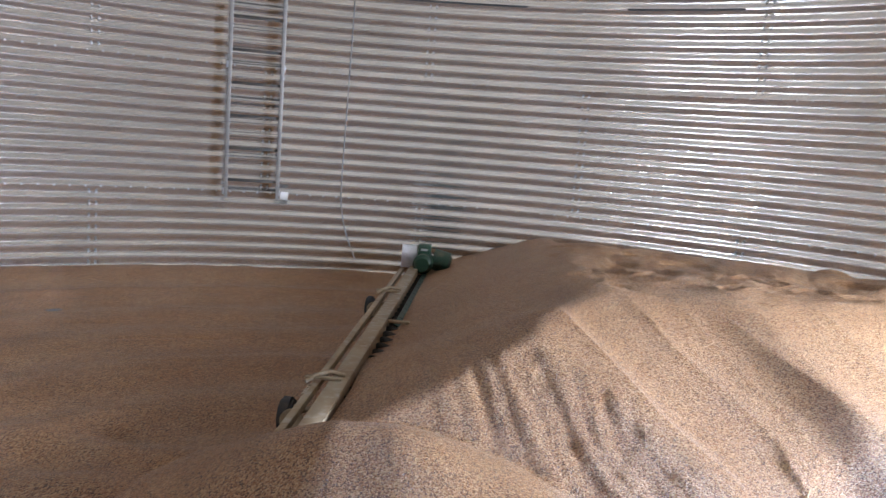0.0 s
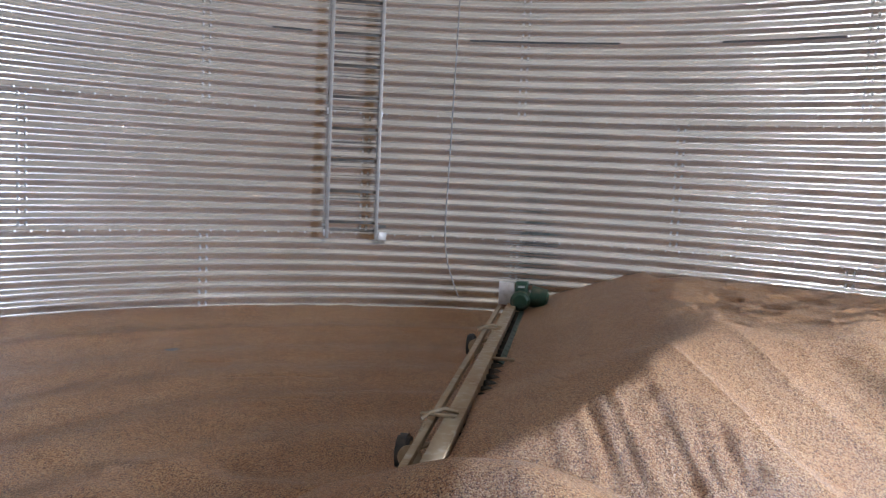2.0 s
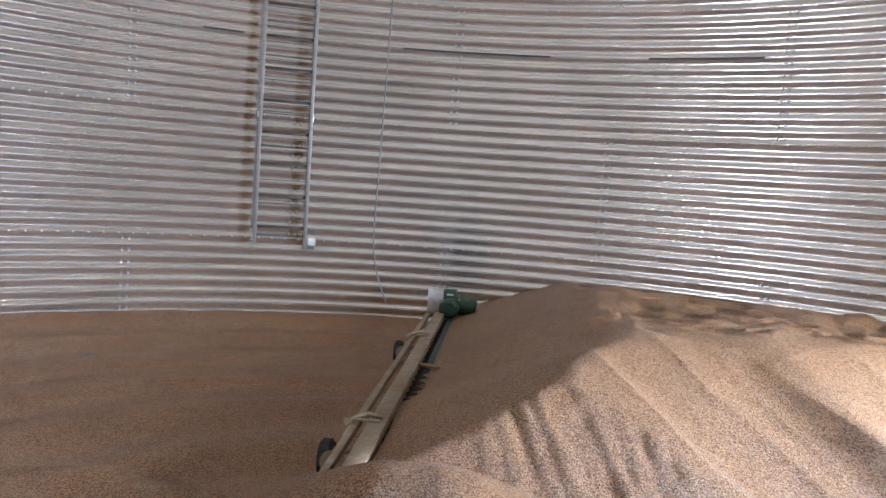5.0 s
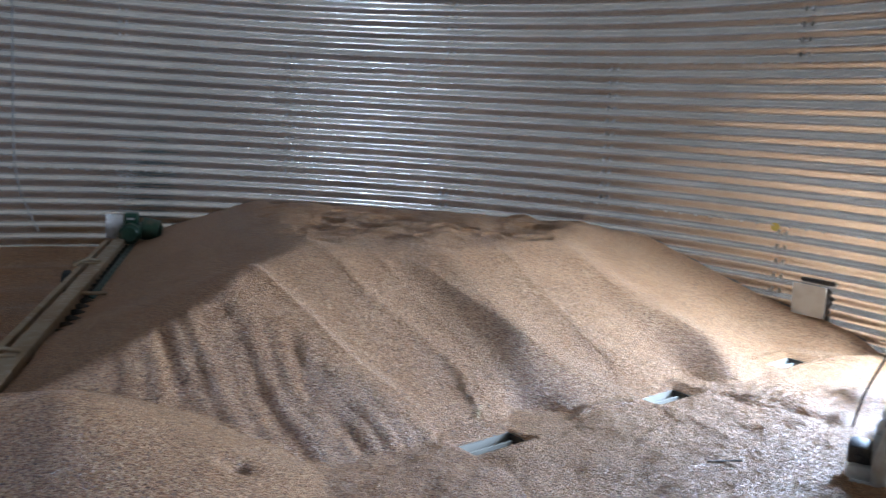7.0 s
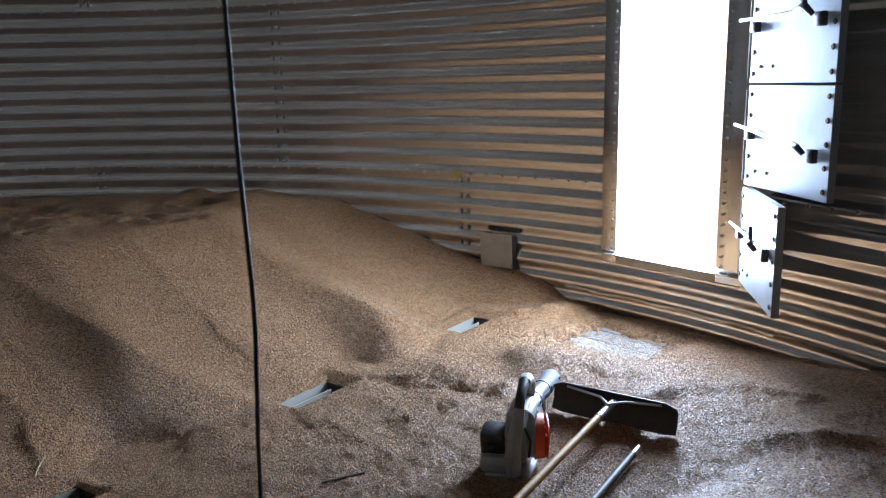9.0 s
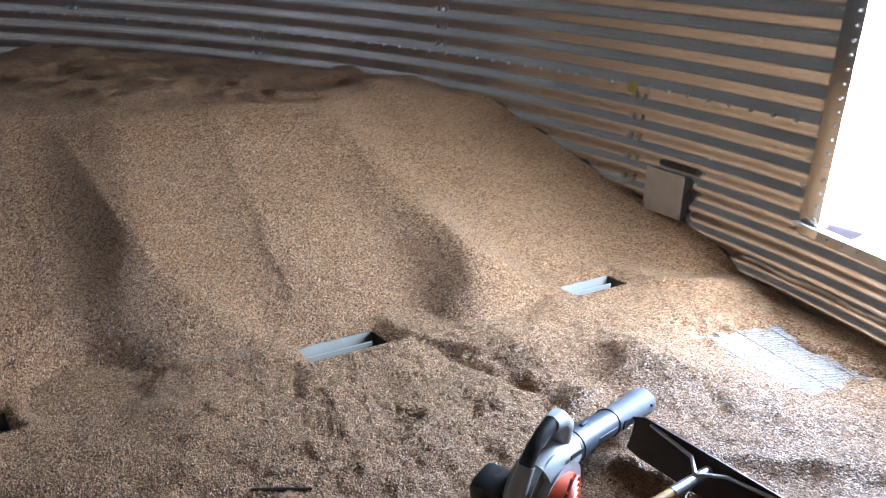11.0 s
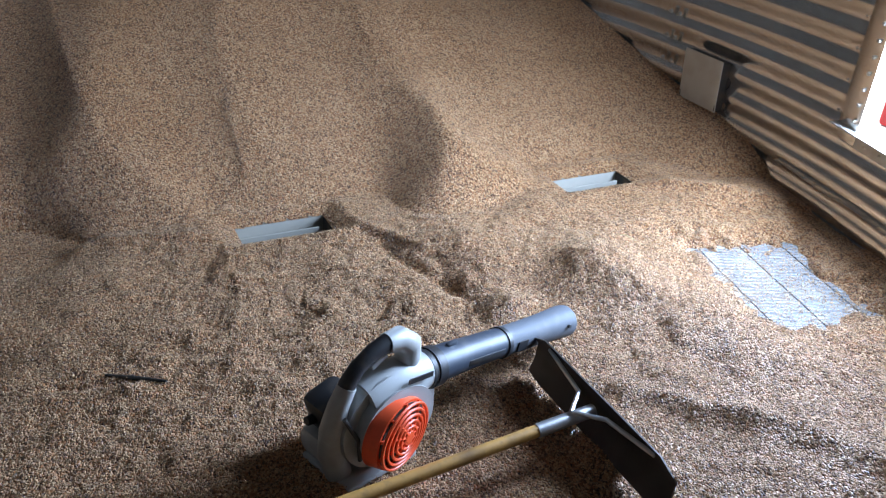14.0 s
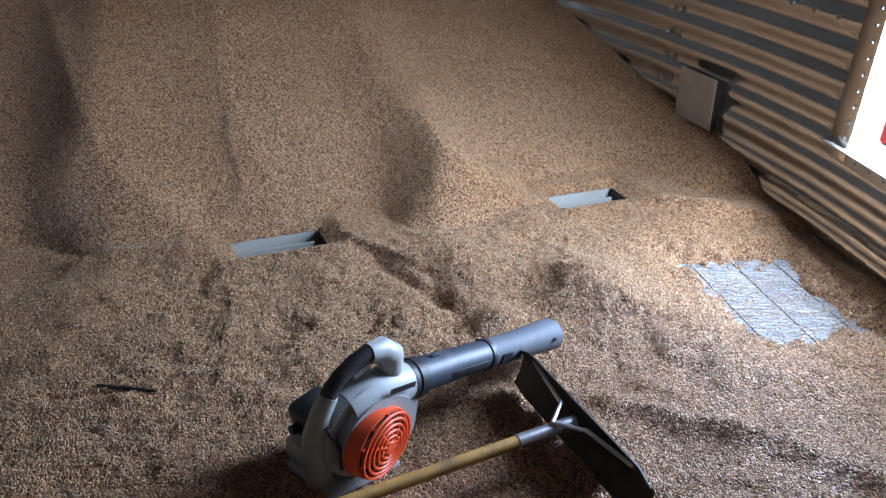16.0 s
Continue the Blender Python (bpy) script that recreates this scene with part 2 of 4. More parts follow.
# low creases down the drawn slopes: line, height, half widths
RIDGES = [(((0.63, 4.02), (0.97, 3.38), (1.40, 2.82)), 0.062, 0.16, 0.10),
          (((1.655, 4.26), (1.95, 3.65), (2.10, 3.42), (2.46, 3.21)), 0.020, 0.12, 0.06),
          (((2.80, 4.80), (2.97, 4.13), (3.22, 3.82), (3.62, 3.66)), 0.014, 0.14, 0.06),
          (((0.98, 4.72), (1.25, 3.95), (1.60, 3.30)), 0.022, 0.06, 0.12),
          (((1.36, 4.45), (1.52, 3.95), (1.74, 3.35)), 0.012, 0.04, 0.09),
          (((2.20, 4.62), (2.38, 4.00), (2.62, 3.48)), 0.016, 0.05, 0.12),
          (((2.42, 3.80), (2.52, 3.48)), 0.018, 0.03, 0.06),
          (((1.56, 3.25), (1.60, 3.06), (1.66, 2.98)), 0.022, 0.02, 0.05)]
# scuffs and small banks on the trodden floor: line, height, half widths
SCUFFS = [(((2.51, 3.12), (2.60, 2.85), (2.63, 2.55), (2.62, 2.35)), 0.008, 0.02, 0.035),
          (((2.92, 3.24), (3.06, 3.14), (3.18, 3.02), (3.20, 2.88)), -0.014, 0.02, 0.03),
          (((2.86, 3.30), (3.02, 3.20), (3.12, 3.10)), 0.020, 0.03, 0.04),
          (((1.95, 3.02), (2.15, 3.10), (2.40, 3.13)), 0.020, 0.03, 0.05),
          (((2.25, 2.42), (2.42, 2.44)), -0.016, 0.012, 0.012),
          (((2.75, 2.75), (2.95, 2.62), (3.02, 2.50)), -0.007, 0.012, 0.02),
          (((3.05, 2.85), (2.98, 2.70)), -0.008, 0.012, 0.02),
          (((2.10, 2.15), (2.35, 2.05), (2.70, 2.10)), 0.012, 0.03, 0.05),
          (((3.60, 2.40), (3.95, 2.25), (4.25, 1.95)), 0.020, 0.03, 0.06),
          (((3.70, 1.80), (4.00, 1.70), (4.20, 1.50)), 0.020, 0.04, 0.06),
          (((4.02, 3.62), (4.20, 3.52), (4.42, 3.48)), 0.030, 0.04, 0.10),
          (((-2.05, 5.60), (-1.70, 5.72)), -0.010, 0.012, 0.02), (((-1.55, 5.20), (-1.25, 5.36)), -0.010, 0.012, 0.02),
          (((-1.95, 4.75), (-1.60, 4.90), (-1.35, 4.94)), -0.010, 0.012, 0.02), (((-1.30, 4.60), (-1.05, 4.75)), -0.008, 0.012, 0.02),
          (((-1.70, 4.30), (-1.30, 4.42)), -0.009, 0.012, 0.02), (((-2.35, 5.10), (-2.10, 5.22)), -0.009, 0.012, 0.02)]


def grain_height(x, y):
    x, y = np.asarray(x, float), np.asarray(y, float)
    wx, wy = x + 0.018 * N1(x, y), y + 0.018 * N1(x + 7, y + 3)
    r = np.hypot(x - CX, y - CY)
    # funnels drawn down to the floor slots
    a3 = np.arctan2(wy - 3.71, wx - 3.81)
    layers = [slot_distance(wx, wy, SLOTS[0], 0.68, 0.375, 0.16),
              slot_distance(wx, wy, SLOTS[1], 0.64, 0.43, 0.20),
              (0.40 - 0.07 * np.cos(a3)) * slot_distance(wx, wy, SLOTS[2], 1.15, 0.94, 0.05)]
    # face left by the sweep
    axis = -0.47 + 0.0643 * (y - 2.62)
    layers.append(np.minimum(0.165 + 0.05 * step(4.5, 3.8, y) + 0.36 * (wx - axis), 2.2 * (wx - axis + 0.06)))
    # near face, cut back to the floor
    toe_y = np.interp(wx, (-1.0, 0.0, 0.9, 1.45, 1.9, 2.25, 2.5, 2.9, 3.2, 3.6, 4.05, 4.6), (2.75, 2.72, 2.72, 2.80, 2.99, 3.10, 3.17, 3.26, 3.24, 3.52, 3.74, 3.5))
    run = wx + 0.24 * (y - 3.0)
    crest = 0.61 + 0.84 * (3.83 - y)
    flute = 0.5 * np.abs(np.sin(10.5 * run + 1.4 * N2(x, y))) + 0.35 * np.abs(np.sin(25 * run + 2.2 * N1(x, y))) - 0.45
    flute = 0.026 * flute * step(crest, crest - 0.25, x) * step(-0.1, 0.2, x) * step(3.9, 3.3, y)
    shoulder = 0.6 - 0.114 * (wx - 0.61) + 0.516 * (wy - 3.83)
    layers.append(np.where(x < 1.43, shoulder, 0.50 * (wy - toe_y)) + flute)
    top = 0.608 - 0.022 * np.clip(y - 5.2, 0, 2) + 0.02 * N1(x, y) + (0.018 * N05(x, y) + 0.010 * N02(x, y)) * step(4.5, 5.0, y)
    top = top - 0.035 * step(0.05, 0.7, N05(x + 1.3, y + 0.4) + 0.35 * N02(x, y)) * step(4.45, 4.9, y + 0.2 * N2(x, y)) + 0.007 * N01(x, y) * step(4.5, 5.0, y) + 0.03 * hump(x, y, 3.2, 5.2, 0.5)
    layers.append(top)
    k = 0.022
    pile = -k * np.log(sum(np.exp(-np.clip(q, -1, 3) / k) for q in layers))
    pile = pile + (0.006 * N02(x, y) + 0.003 * N01(x, y)) * step(0.02, 0.1, pile) * step(1.7, 1.1, x) * step(-0.1, 0.4, x) * step(4.0, 3.4, y)
    for line, high, left, right in RIDGES:
        pile = pile + ridge(wx, wy, line, high, left, right) * step(0.0, 0.10, pile) * step(0.66, 0.5, pile)
    # thin layer left on the floor
    base = 0.038 + 0.010 * N1(x, y) + 0.008 * N05(x, y) + 0.006 * N02(x, y) + 0.004 * N01(x, y)
    swept = step(0.2, -0.5, x) * step(2.6, 3.1, y + 0.25 * np.clip(-x, 0, 2))
    arcs = 0.018 * np.sin(r * 9.5 + 0.6 * N2(x, y)) + 0.03 * step(4.05, 4.2, r) - 0.012 * step(3.3, 3.5, r) + 0.05 * step(4.55, 5.0, r)
    base = base * (1 - swept) + swept * (0.035 + arcs + 0.006 * N05(x, y) + 0.004 * N02(x, y))
    base = base + 0.045 * hump(x, y, -1.25, 3.1, 0.75, 0.12, -0.25) + 0.05 * hump(x, y, -1.4, 2.75, 0.9, 0.16, -0.2)
    base = base + 0.10 * step(4.55, 5.0, r) * step(2.6, 1.6, y) * step(3.0, 4.0, x)
    # walked-on lumps before the door
    base = base + 0.045 * hump(x, y, 3.28, 3.12, 0.13, 0.22, 0.8) + 0.07 * hump(x, y, 3.64, 2.98, 0.15, 0.18) + 0.035 * hump(x, y, 3.36, 2.77, 0.07, 0.05, 0.4) - 0.02 * hump(x, y, 3.24, 2.78, 0.05, 0.08) + 0.05 * hump(x, y, 3.85, 2.72, 0.32, 0.16, -0.9)
    base = base + 0.035 * hump(x, y, 4.3, 3.55, 0.3, 0.1, 0.4) + 0.04 * hump(x, y, 3.95, 2.0, 0.35, 0.2, 0.5)
    base = base - 0.010 * hump(x, y, 3.42, 2.95, 0.07, 0.16, 0.5) - 0.03 * hump(x, y, 3.1, 3.0, 0.2, 0.03, -0.9)
    base = base - 0.020 * hump(x, y, 1.83, 2.98, 0.12, 0.07, 0.3)
    for line, high, left, right in SCUFFS:
        base = base + 1.35 * ridge(wx, wy, line, high, left, right)
    rough = step(2.0, 2.5, x) * step(3.6, 3.2, y)
    base = base + rough * (0.006 * np.abs(N01(x, y)) + 0.009 * np.abs(N005(x, y)) - 0.003)
    bare = np.maximum(np.abs((x - 4.27) * 0.985 + (y - 3.0) * 0.17) / 0.20, np.abs((y - 3.0) * 0.985 - (x - 4.27) * 0.17) / 0.25)
    base = base - 0.085 * step(1.3, 0.55, bare + 0.12 * N05(x, y) + 0.12 * N01(x, y) + 0.12 * N005(x, y))
    # mound over the middle
    mound = 0.468 - 0.49 * np.sqrt((wx + 0.27 - np.clip(wx + 0.27, 0, 0.16)) ** 2 + ((wy - 2.58) * 0.95) ** 2 + 0.009) + 0.006 * N05(x, y) - 0.05 * hump(x, y, 0.46, 2.5, 0.05)
    h = np.maximum(pile, base)
    h = np.maximum(h, mound)
    # hollow beside the nearest slot
    h = np.maximum(h - 0.12 * hump(x, y, 1.90, 3.13, 0.15, 0.17, 0.4), np.minimum(h, 0.012))
    # sharp edge down to each slot
    for c in SLOTS:
        d = slot_distance(x, y, c)
        h = np.minimum(h, 0.012 + 0.49 * d + 0.002)
    return h


# ---- structure ----
ground = tagged(new("ground", from_arrays("ground", [(-400, -400, -0.36), (400, -400, -0.36), (400, 400, -0.36), (-400, 400, -0.36)], [(0, 1, 2, 3)], CONCRETE)),
                "pale concrete yard round the bin", "ground", kind="structure")


def sheet_mesh(a0, a1, z0, z1, hole=None):
    """One corrugated sheet, curved, with a front and a back; hole = (a0, a1, z0, z1)."""
    angles = set(np.linspace(a0 + 0.0, a1 - 0.008, 21).round(5))
    zs = set((z0 + np.arange(0, 8 * 11 + 1) * PITCH / 8).round(5))
    if hole:
        angles |= {round(q, 5) for q in hole[:2] if min(a0, a1) < q < max(a0, a1)}
        zs |= {round(q, 5) for q in hole[2:] if z0 < q < z1}
    angles, zs = sorted(angles), sorted(zs)
    co, faces = [], []
    for back in (0.0, 0.004):
        for i, a in enumerate(angles):
            lap = 0.002 * i / len(angles)
            for z in zs:
                w = 0.0085 * math.cos(2 * math.pi * (z - ROW_Z) / PITCH)
                q = on_wall(a, z, w - back + lap)
                co.append(q)
    n, k = len(zs), len(angles) * len(zs)
    for i in range(len(angles) - 1):
        for j in range(n - 1):
            if hole and hole[0] < (angles[i] + angles[i + 1]) / 2 < hole[1] and hole[2] < (zs[j] + zs[j + 1]) / 2 < hole[3]:
                continue
            f = (i * n + j, (i + 1) * n + j, (i + 1) * n + j + 1, i * n + j + 1)
            faces.append(f)
            faces.append(tuple(q + k for q in reversed(f)))
    return from_arrays("sheet", co, faces, GALV)


def bolt_shape(bm, at, out, r=0.011, h=0.010):
    turn = Vector(out).to_track_quat("Z", "Y").to_matrix().to_4x4()
    bmesh.ops.create_cone(bm, cap_ends=True, segments=6, radius1=r, radius2=r * 0.75, depth=h, matrix=Matrix.Translation(at) @ turn)


def sheet_bolts(a0, z0, skip=None):
    """Bolts along one sheet's upper edge and its seam."""
    bm = bmesh.new()
    spots = [(a0 + STEP * (i + 0.5) / 24, z0 + RING) for i in range(24)]
    spots += [(a0 + s * 0.0055, z0 + (j + 0.5) * PITCH) for j in range(11) for s in (-1, 1)]
    for a, z in spots:
        if skip and skip[0] < a < skip[1] and skip[2] < z < skip[3]:
            continue
        c = on_wall(a, z, 0.012)
        bolt_shape(bm, c, (CX - c.x, CY - c.y, 0))
    return bm


wall = thing("wall", Matrix(), "round bin wall of corrugated galvanised steel sheets", "wall", kind="structure")
half = (DOOR_W / 2 + 0.05) / RAD
HOLE = (DOOR - half, DOOR + half, DOOR_Z0 - 0.03, DOOR_Z1 + 0.05)
SHARED = {}
for ring in range(6):
    z0 = ROW_Z + (ring - 1) * RING
    for s in range(SHEETS):
        a0 = SEAM - STEP * (s + 1) - (STEP / 2 if ring % 2 else 0)
        near_door = ring < 3 and abs((a0 + STEP / 2 - DOOR + math.pi) % (2 * math.pi) - math.pi) < STEP
        if near_door:
            while a0 > math.pi / 2:
                a0 -= 2 * math.pi
            me, turn = sheet_mesh(a0, a0 + STEP + 0.010, z0, z0 + RING, HOLE), 0.0
            bolts = finish("bolts", sheet_bolts(a0, z0, (HOLE[0] - 0.02, HOLE[1] + 0.02, HOLE[2], HOLE[3])), BOLT, False)
        else:
            if ring not in SHARED:
                SHARED[ring] = (sheet_mesh(a0, a0 + STEP + 0.010, z0, z0 + RING), a0, finish("bolts", sheet_bolts(a0, z0), BOLT, False))
            me, first, bolts = SHARED[ring]
            turn = a0 - first
        m = Matrix.Translation((CX, CY, 0)) @ Matrix.Rotation(turn, 4, "Z") @ Matrix.Translation((-CX, -CY, 0))
        for nm, data in (("sheet", me), ("bolts", bolts)):
            ob = new(nm, data)
            ob.parent = wall
            ob.matrix_world = m
            if nm == "bolts":
                ob["kind"] = "stuff"

# roof: a low cone with a rim, out of view, closing off the sky
bm = bmesh.new()
seg = 88
rim = [bm.verts.new(on_wall(2 * math.pi * i / seg, EAVE - 0.004, -0.12)) for i in range(seg)]
low = [bm.verts.new((CX + 0.45 * math.cos(2 * math.pi * i / seg), CY + 0.45 * math.sin(2 * math.pi * i / seg), EAVE + 2.45)) for i in range(seg)]
for i in range(seg):
    bm.faces.new((rim[i], rim[(i + 1) % seg], low[(i + 1) % seg], low[i]))
bm.faces.new(low)
roof = tagged(new("ceiling", finish("ceiling", bm, ROOF, False)), "unseen galvanised steel cone roof closing the bin", "roof", kind="structure")

# floor planks of perforated steel
PLANKS = material("perforated_steel", (0.22, 0.225, 0.23), 0.55, 0.45, (((0.40, 0.36, 0.30), 9, 0.5, 0.75),))
pn, pl = PLANKS.node_tree.nodes, PLANKS.node_tree.links
co_node = pn.new("ShaderNodeNewGeometry")
wave = pn.new("ShaderNodeTexWave")
wave.bands_direction = "Y"
wave.inputs["Scale"].default_value, wave.inputs["Distortion"].default_value = 17.0, 0.6
pl.new(co_node.outputs["Position"], wave.inputs["Vector"])
pb = pn.new("ShaderNodeBump")
pb.inputs["Strength"].default_value, pb.inputs["Distance"].default_value = 1.0, 0.005
pl.new(wave.outputs["Fac"], pb.inputs["Height"])
pl.new(pb.outputs[0], pn["Principled BSDF"].inputs["Normal"])

floor = thing("floor", pose(CX, CY, 0, 0, 0, 9), "raised perforated steel plank floor under the grain", "floor", kind="structure")
PW = 0.152
inv = floor.matrix_world.inverted()
slots_local = [inv @ Vector((*c, 0)) for c in SLOTS]
for i in range(-32, 33):
    u = i * PW
    run = math.sqrt(max((RAD - 0.03) ** 2 - (abs(u) + PW / 2) ** 2, 0))
    cuts = sorted((c.y - 0.20, c.y + 0.20) for c in slots_local if abs(c.x - u) < 0.24)
    spans, at = [], -run
    for c0, c1 in cuts:
        spans.append((at, c0))
        at = c1
    spans.append((at, run))
    for v0, v1 in spans:
        if v1 - v0 < 0.1:
            continue
        bm = box(bmesh.new(), PW - 0.006, v1 - v0, 0.03, Matrix.Translation((u, (v0 + v1) / 2, -0.016)))
        ob = part("plank", bm, PLANKS, floor, smooth=False)

# grain: one sheet over the whole floor
G = 0.0145
gx = np.arange(CX - RAD - 0.05, CX + RAD + 0.05, G)
gy = np.arange(CY - RAD - 0.05, CY + RAD + 0.05, G)
X, Y = np.meshgrid(gx, gy, indexing="ij")
dist = np.hypot(X - CX, Y - CY)
LIM = RAD - 0.004
near_rim = (dist > LIM) & (dist < LIM + 1.5 * G)
scale = np.where(near_rim, LIM / np.maximum(dist, 1e-6), 1.0)
X, Y = CX + (X - CX) * scale, CY + (Y - CY) * scale
ca, sa = math.cos(SLOT_A), math.sin(SLOT_A)
for c in SLOTS:
    u, v = (X - c[0]) * ca + (Y - c[1]) * sa, -(X - c[0]) * sa + (Y - c[1]) * ca
    near = (np.abs(u) < SLOT_L / 2 + 0.6 * G) & (np.abs(v) < SLOT_W / 2 + 0.6 * G)
    eu, ev = np.abs(np.abs(u) - SLOT_L / 2), np.abs(np.abs(v) - SLOT_W / 2)
    to_u = near & (eu < 0.62 * G)
    to_v = near & (ev < 0.62 * G)
    u = np.where(to_u, np.sign(u) * SLOT_L / 2, u)
    v = np.where(to_v, np.sign(v) * SLOT_W / 2, v)
    X, Y = np.where(near, c[0] + u * ca - v * sa, X), np.where(near, c[1] + u * sa + v * ca, Y)
Z = grain_height(X, Y)
ok = np.hypot(X - CX, Y - CY) < LIM + 0.001
MX, MY = (X[:-1, :-1] + X[1:, 1:] + X[1:, :-1] + X[:-1, 1:]) / 4, (Y[:-1, :-1] + Y[1:, 1:] + Y[1:, :-1] + Y[:-1, 1:]) / 4
inside = np.zeros(MX.shape, bool)
for c in SLOTS:
    inside |= slot_distance(MX, MY, c) < 1e-6
n = len(gy)
idx = np.arange(X.size).reshape(X.shape)
full = ok[:-1, :-1] & ok[1:, :-1] & ok[1:, 1:] & ok[:-1, 1:] & ~inside
quads = np.stack([idx[:-1, :-1], idx[1:, :-1], idx[1:, 1:], idx[:-1, 1:]], -1)[full]
used = np.unique(quads)
remap = np.full(X.size, -1)
remap[used] = np.arange(len(used))
coords = np.stack([X.ravel(), Y.ravel(), Z.ravel()], -1)[used]
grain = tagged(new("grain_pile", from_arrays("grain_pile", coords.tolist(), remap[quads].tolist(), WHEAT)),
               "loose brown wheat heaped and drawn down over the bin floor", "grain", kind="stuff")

# slots in the floor
for c in SLOTS:
    sump = thing("floor_sump", pose(*c, 0, 0, 0, math.degrees(SLOT_A)), "open galvanised steel unloading slot with a dividing plate in the floor", "floor sump", "floor sumps", "structure")
    for s in (-1, 1):
        part("side_plate", box(bmesh.new(), SLOT_L + 0.01, 0.005, 0.30, Matrix.Translation((0, s * (SLOT_W / 2 + 0.004), -0.138))), SUMP, sump, smooth=False)
        part("end_plate", box(bmesh.new(), 0.005, SLOT_W, 0.30, Matrix.Translation((s * (SLOT_L / 2 + 0.003), 0, -0.142))), SUMP if s < 0 else IRON, sump, smooth=False)
    part("divider", box(bmesh.new(), SLOT_L - 0.035, 0.006, 0.13, Matrix.Translation((-0.012, 0.012, -0.065)) @ pose(0, 0, 0, 6)), SUMP, sump, smooth=False)
    part("gate", box(bmesh.new(), 0.035, SLOT_W - 0.01, 0.012, Matrix.Translation((SLOT_L / 2 - 0.022, 0, -0.05))), IRON, sump, "dark slide gate")
    part("bottom", box(bmesh.new(), SLOT_L + 0.02, SLOT_W + 0.02, 0.01, Matrix.Translation((0, 0, -0.295))), IRON, sump, smooth=False)

# ---- door ----
D = Matrix.Translation(on_wall(DOOR, 0)) @ Matrix.Rotation(DOOR - math.pi / 2, 4, "Z")     # x along the wall, y outwards


def at_door(x, y, z):
    return Matrix.Translation((x, y, z))


door = thing("door_1", D, "open walk-in bin door with bolted galvanised steel frame", "door", kind="structure")
HW = DOOR_W / 2
for s in (-1, 1):
    lap = 0.040 if s > 0 else 0.0              # the hinge side reaches further in
    bm = box(bmesh.new(), 0.105 + lap, 0.006, DOOR_Z1 - DOOR_Z0 + 0.10, at_door(s * (HW + 0.050 - lap / 2), -0.028, (DOOR_Z0 + DOOR_Z1) / 2), 0.002)
    box(bm, 0.006, 0.05, DOOR_Z1 - DOOR_Z0, at_door(s * (HW + 0.003 - lap), -0.004, (DOOR_Z0 + DOOR_Z1) / 2))
    part("jamb", bm, GALV, door)
    rim_bm = bmesh.new()
    for i in range(26):
        z = DOOR_Z0 + 0.03 + i * (DOOR_Z1 - DOOR_Z0 - 0.05) / 25
        bolt_shape(rim_bm, (s * (HW + 0.025 - lap), -0.034, z), (0, -1, 0), 0.008, 0.009)
        bolt_shape(rim_bm, (s * (HW + 0.118), -0.014, z), (0, -1, 0), 0.007, 0.009)
        bolt_shape(rim_bm, (s * (HW + 0.138), -0.014, z), (0, -1, 0), 0.007, 0.009)
    part("bolts", rim_bm, BOLT, door, smooth=False)
bm = box(bmesh.new(), DOOR_W + 0.22, 0.05, 0.006, at_door(0, -0.035, DOOR_Z0 - 0.004), 0.001)
box(bm, DOOR_W + 0.18, 0.006, 0.05, at_door(0, -0.020, DOOR_Z0 - 0.034), 0.001)
part("sill", bm, PLATE, door)
bm = box(bmesh.new(), DOOR_W + 0.20, 0.09, 0.05, at_door(0, 0.005, DOOR_Z1 + 0.028), 0.002)
part("head", bm, GALV, door)
sb = bmesh.new()
for i in range(9):
    bolt_shape(sb, (-HW + 0.05 + i * 0.075, -0.025, DOOR_Z0 - 0.034), (0, -1, 0), 0.006, 0.008)
part("bolts", sb, BOLT, door, smooth=False)


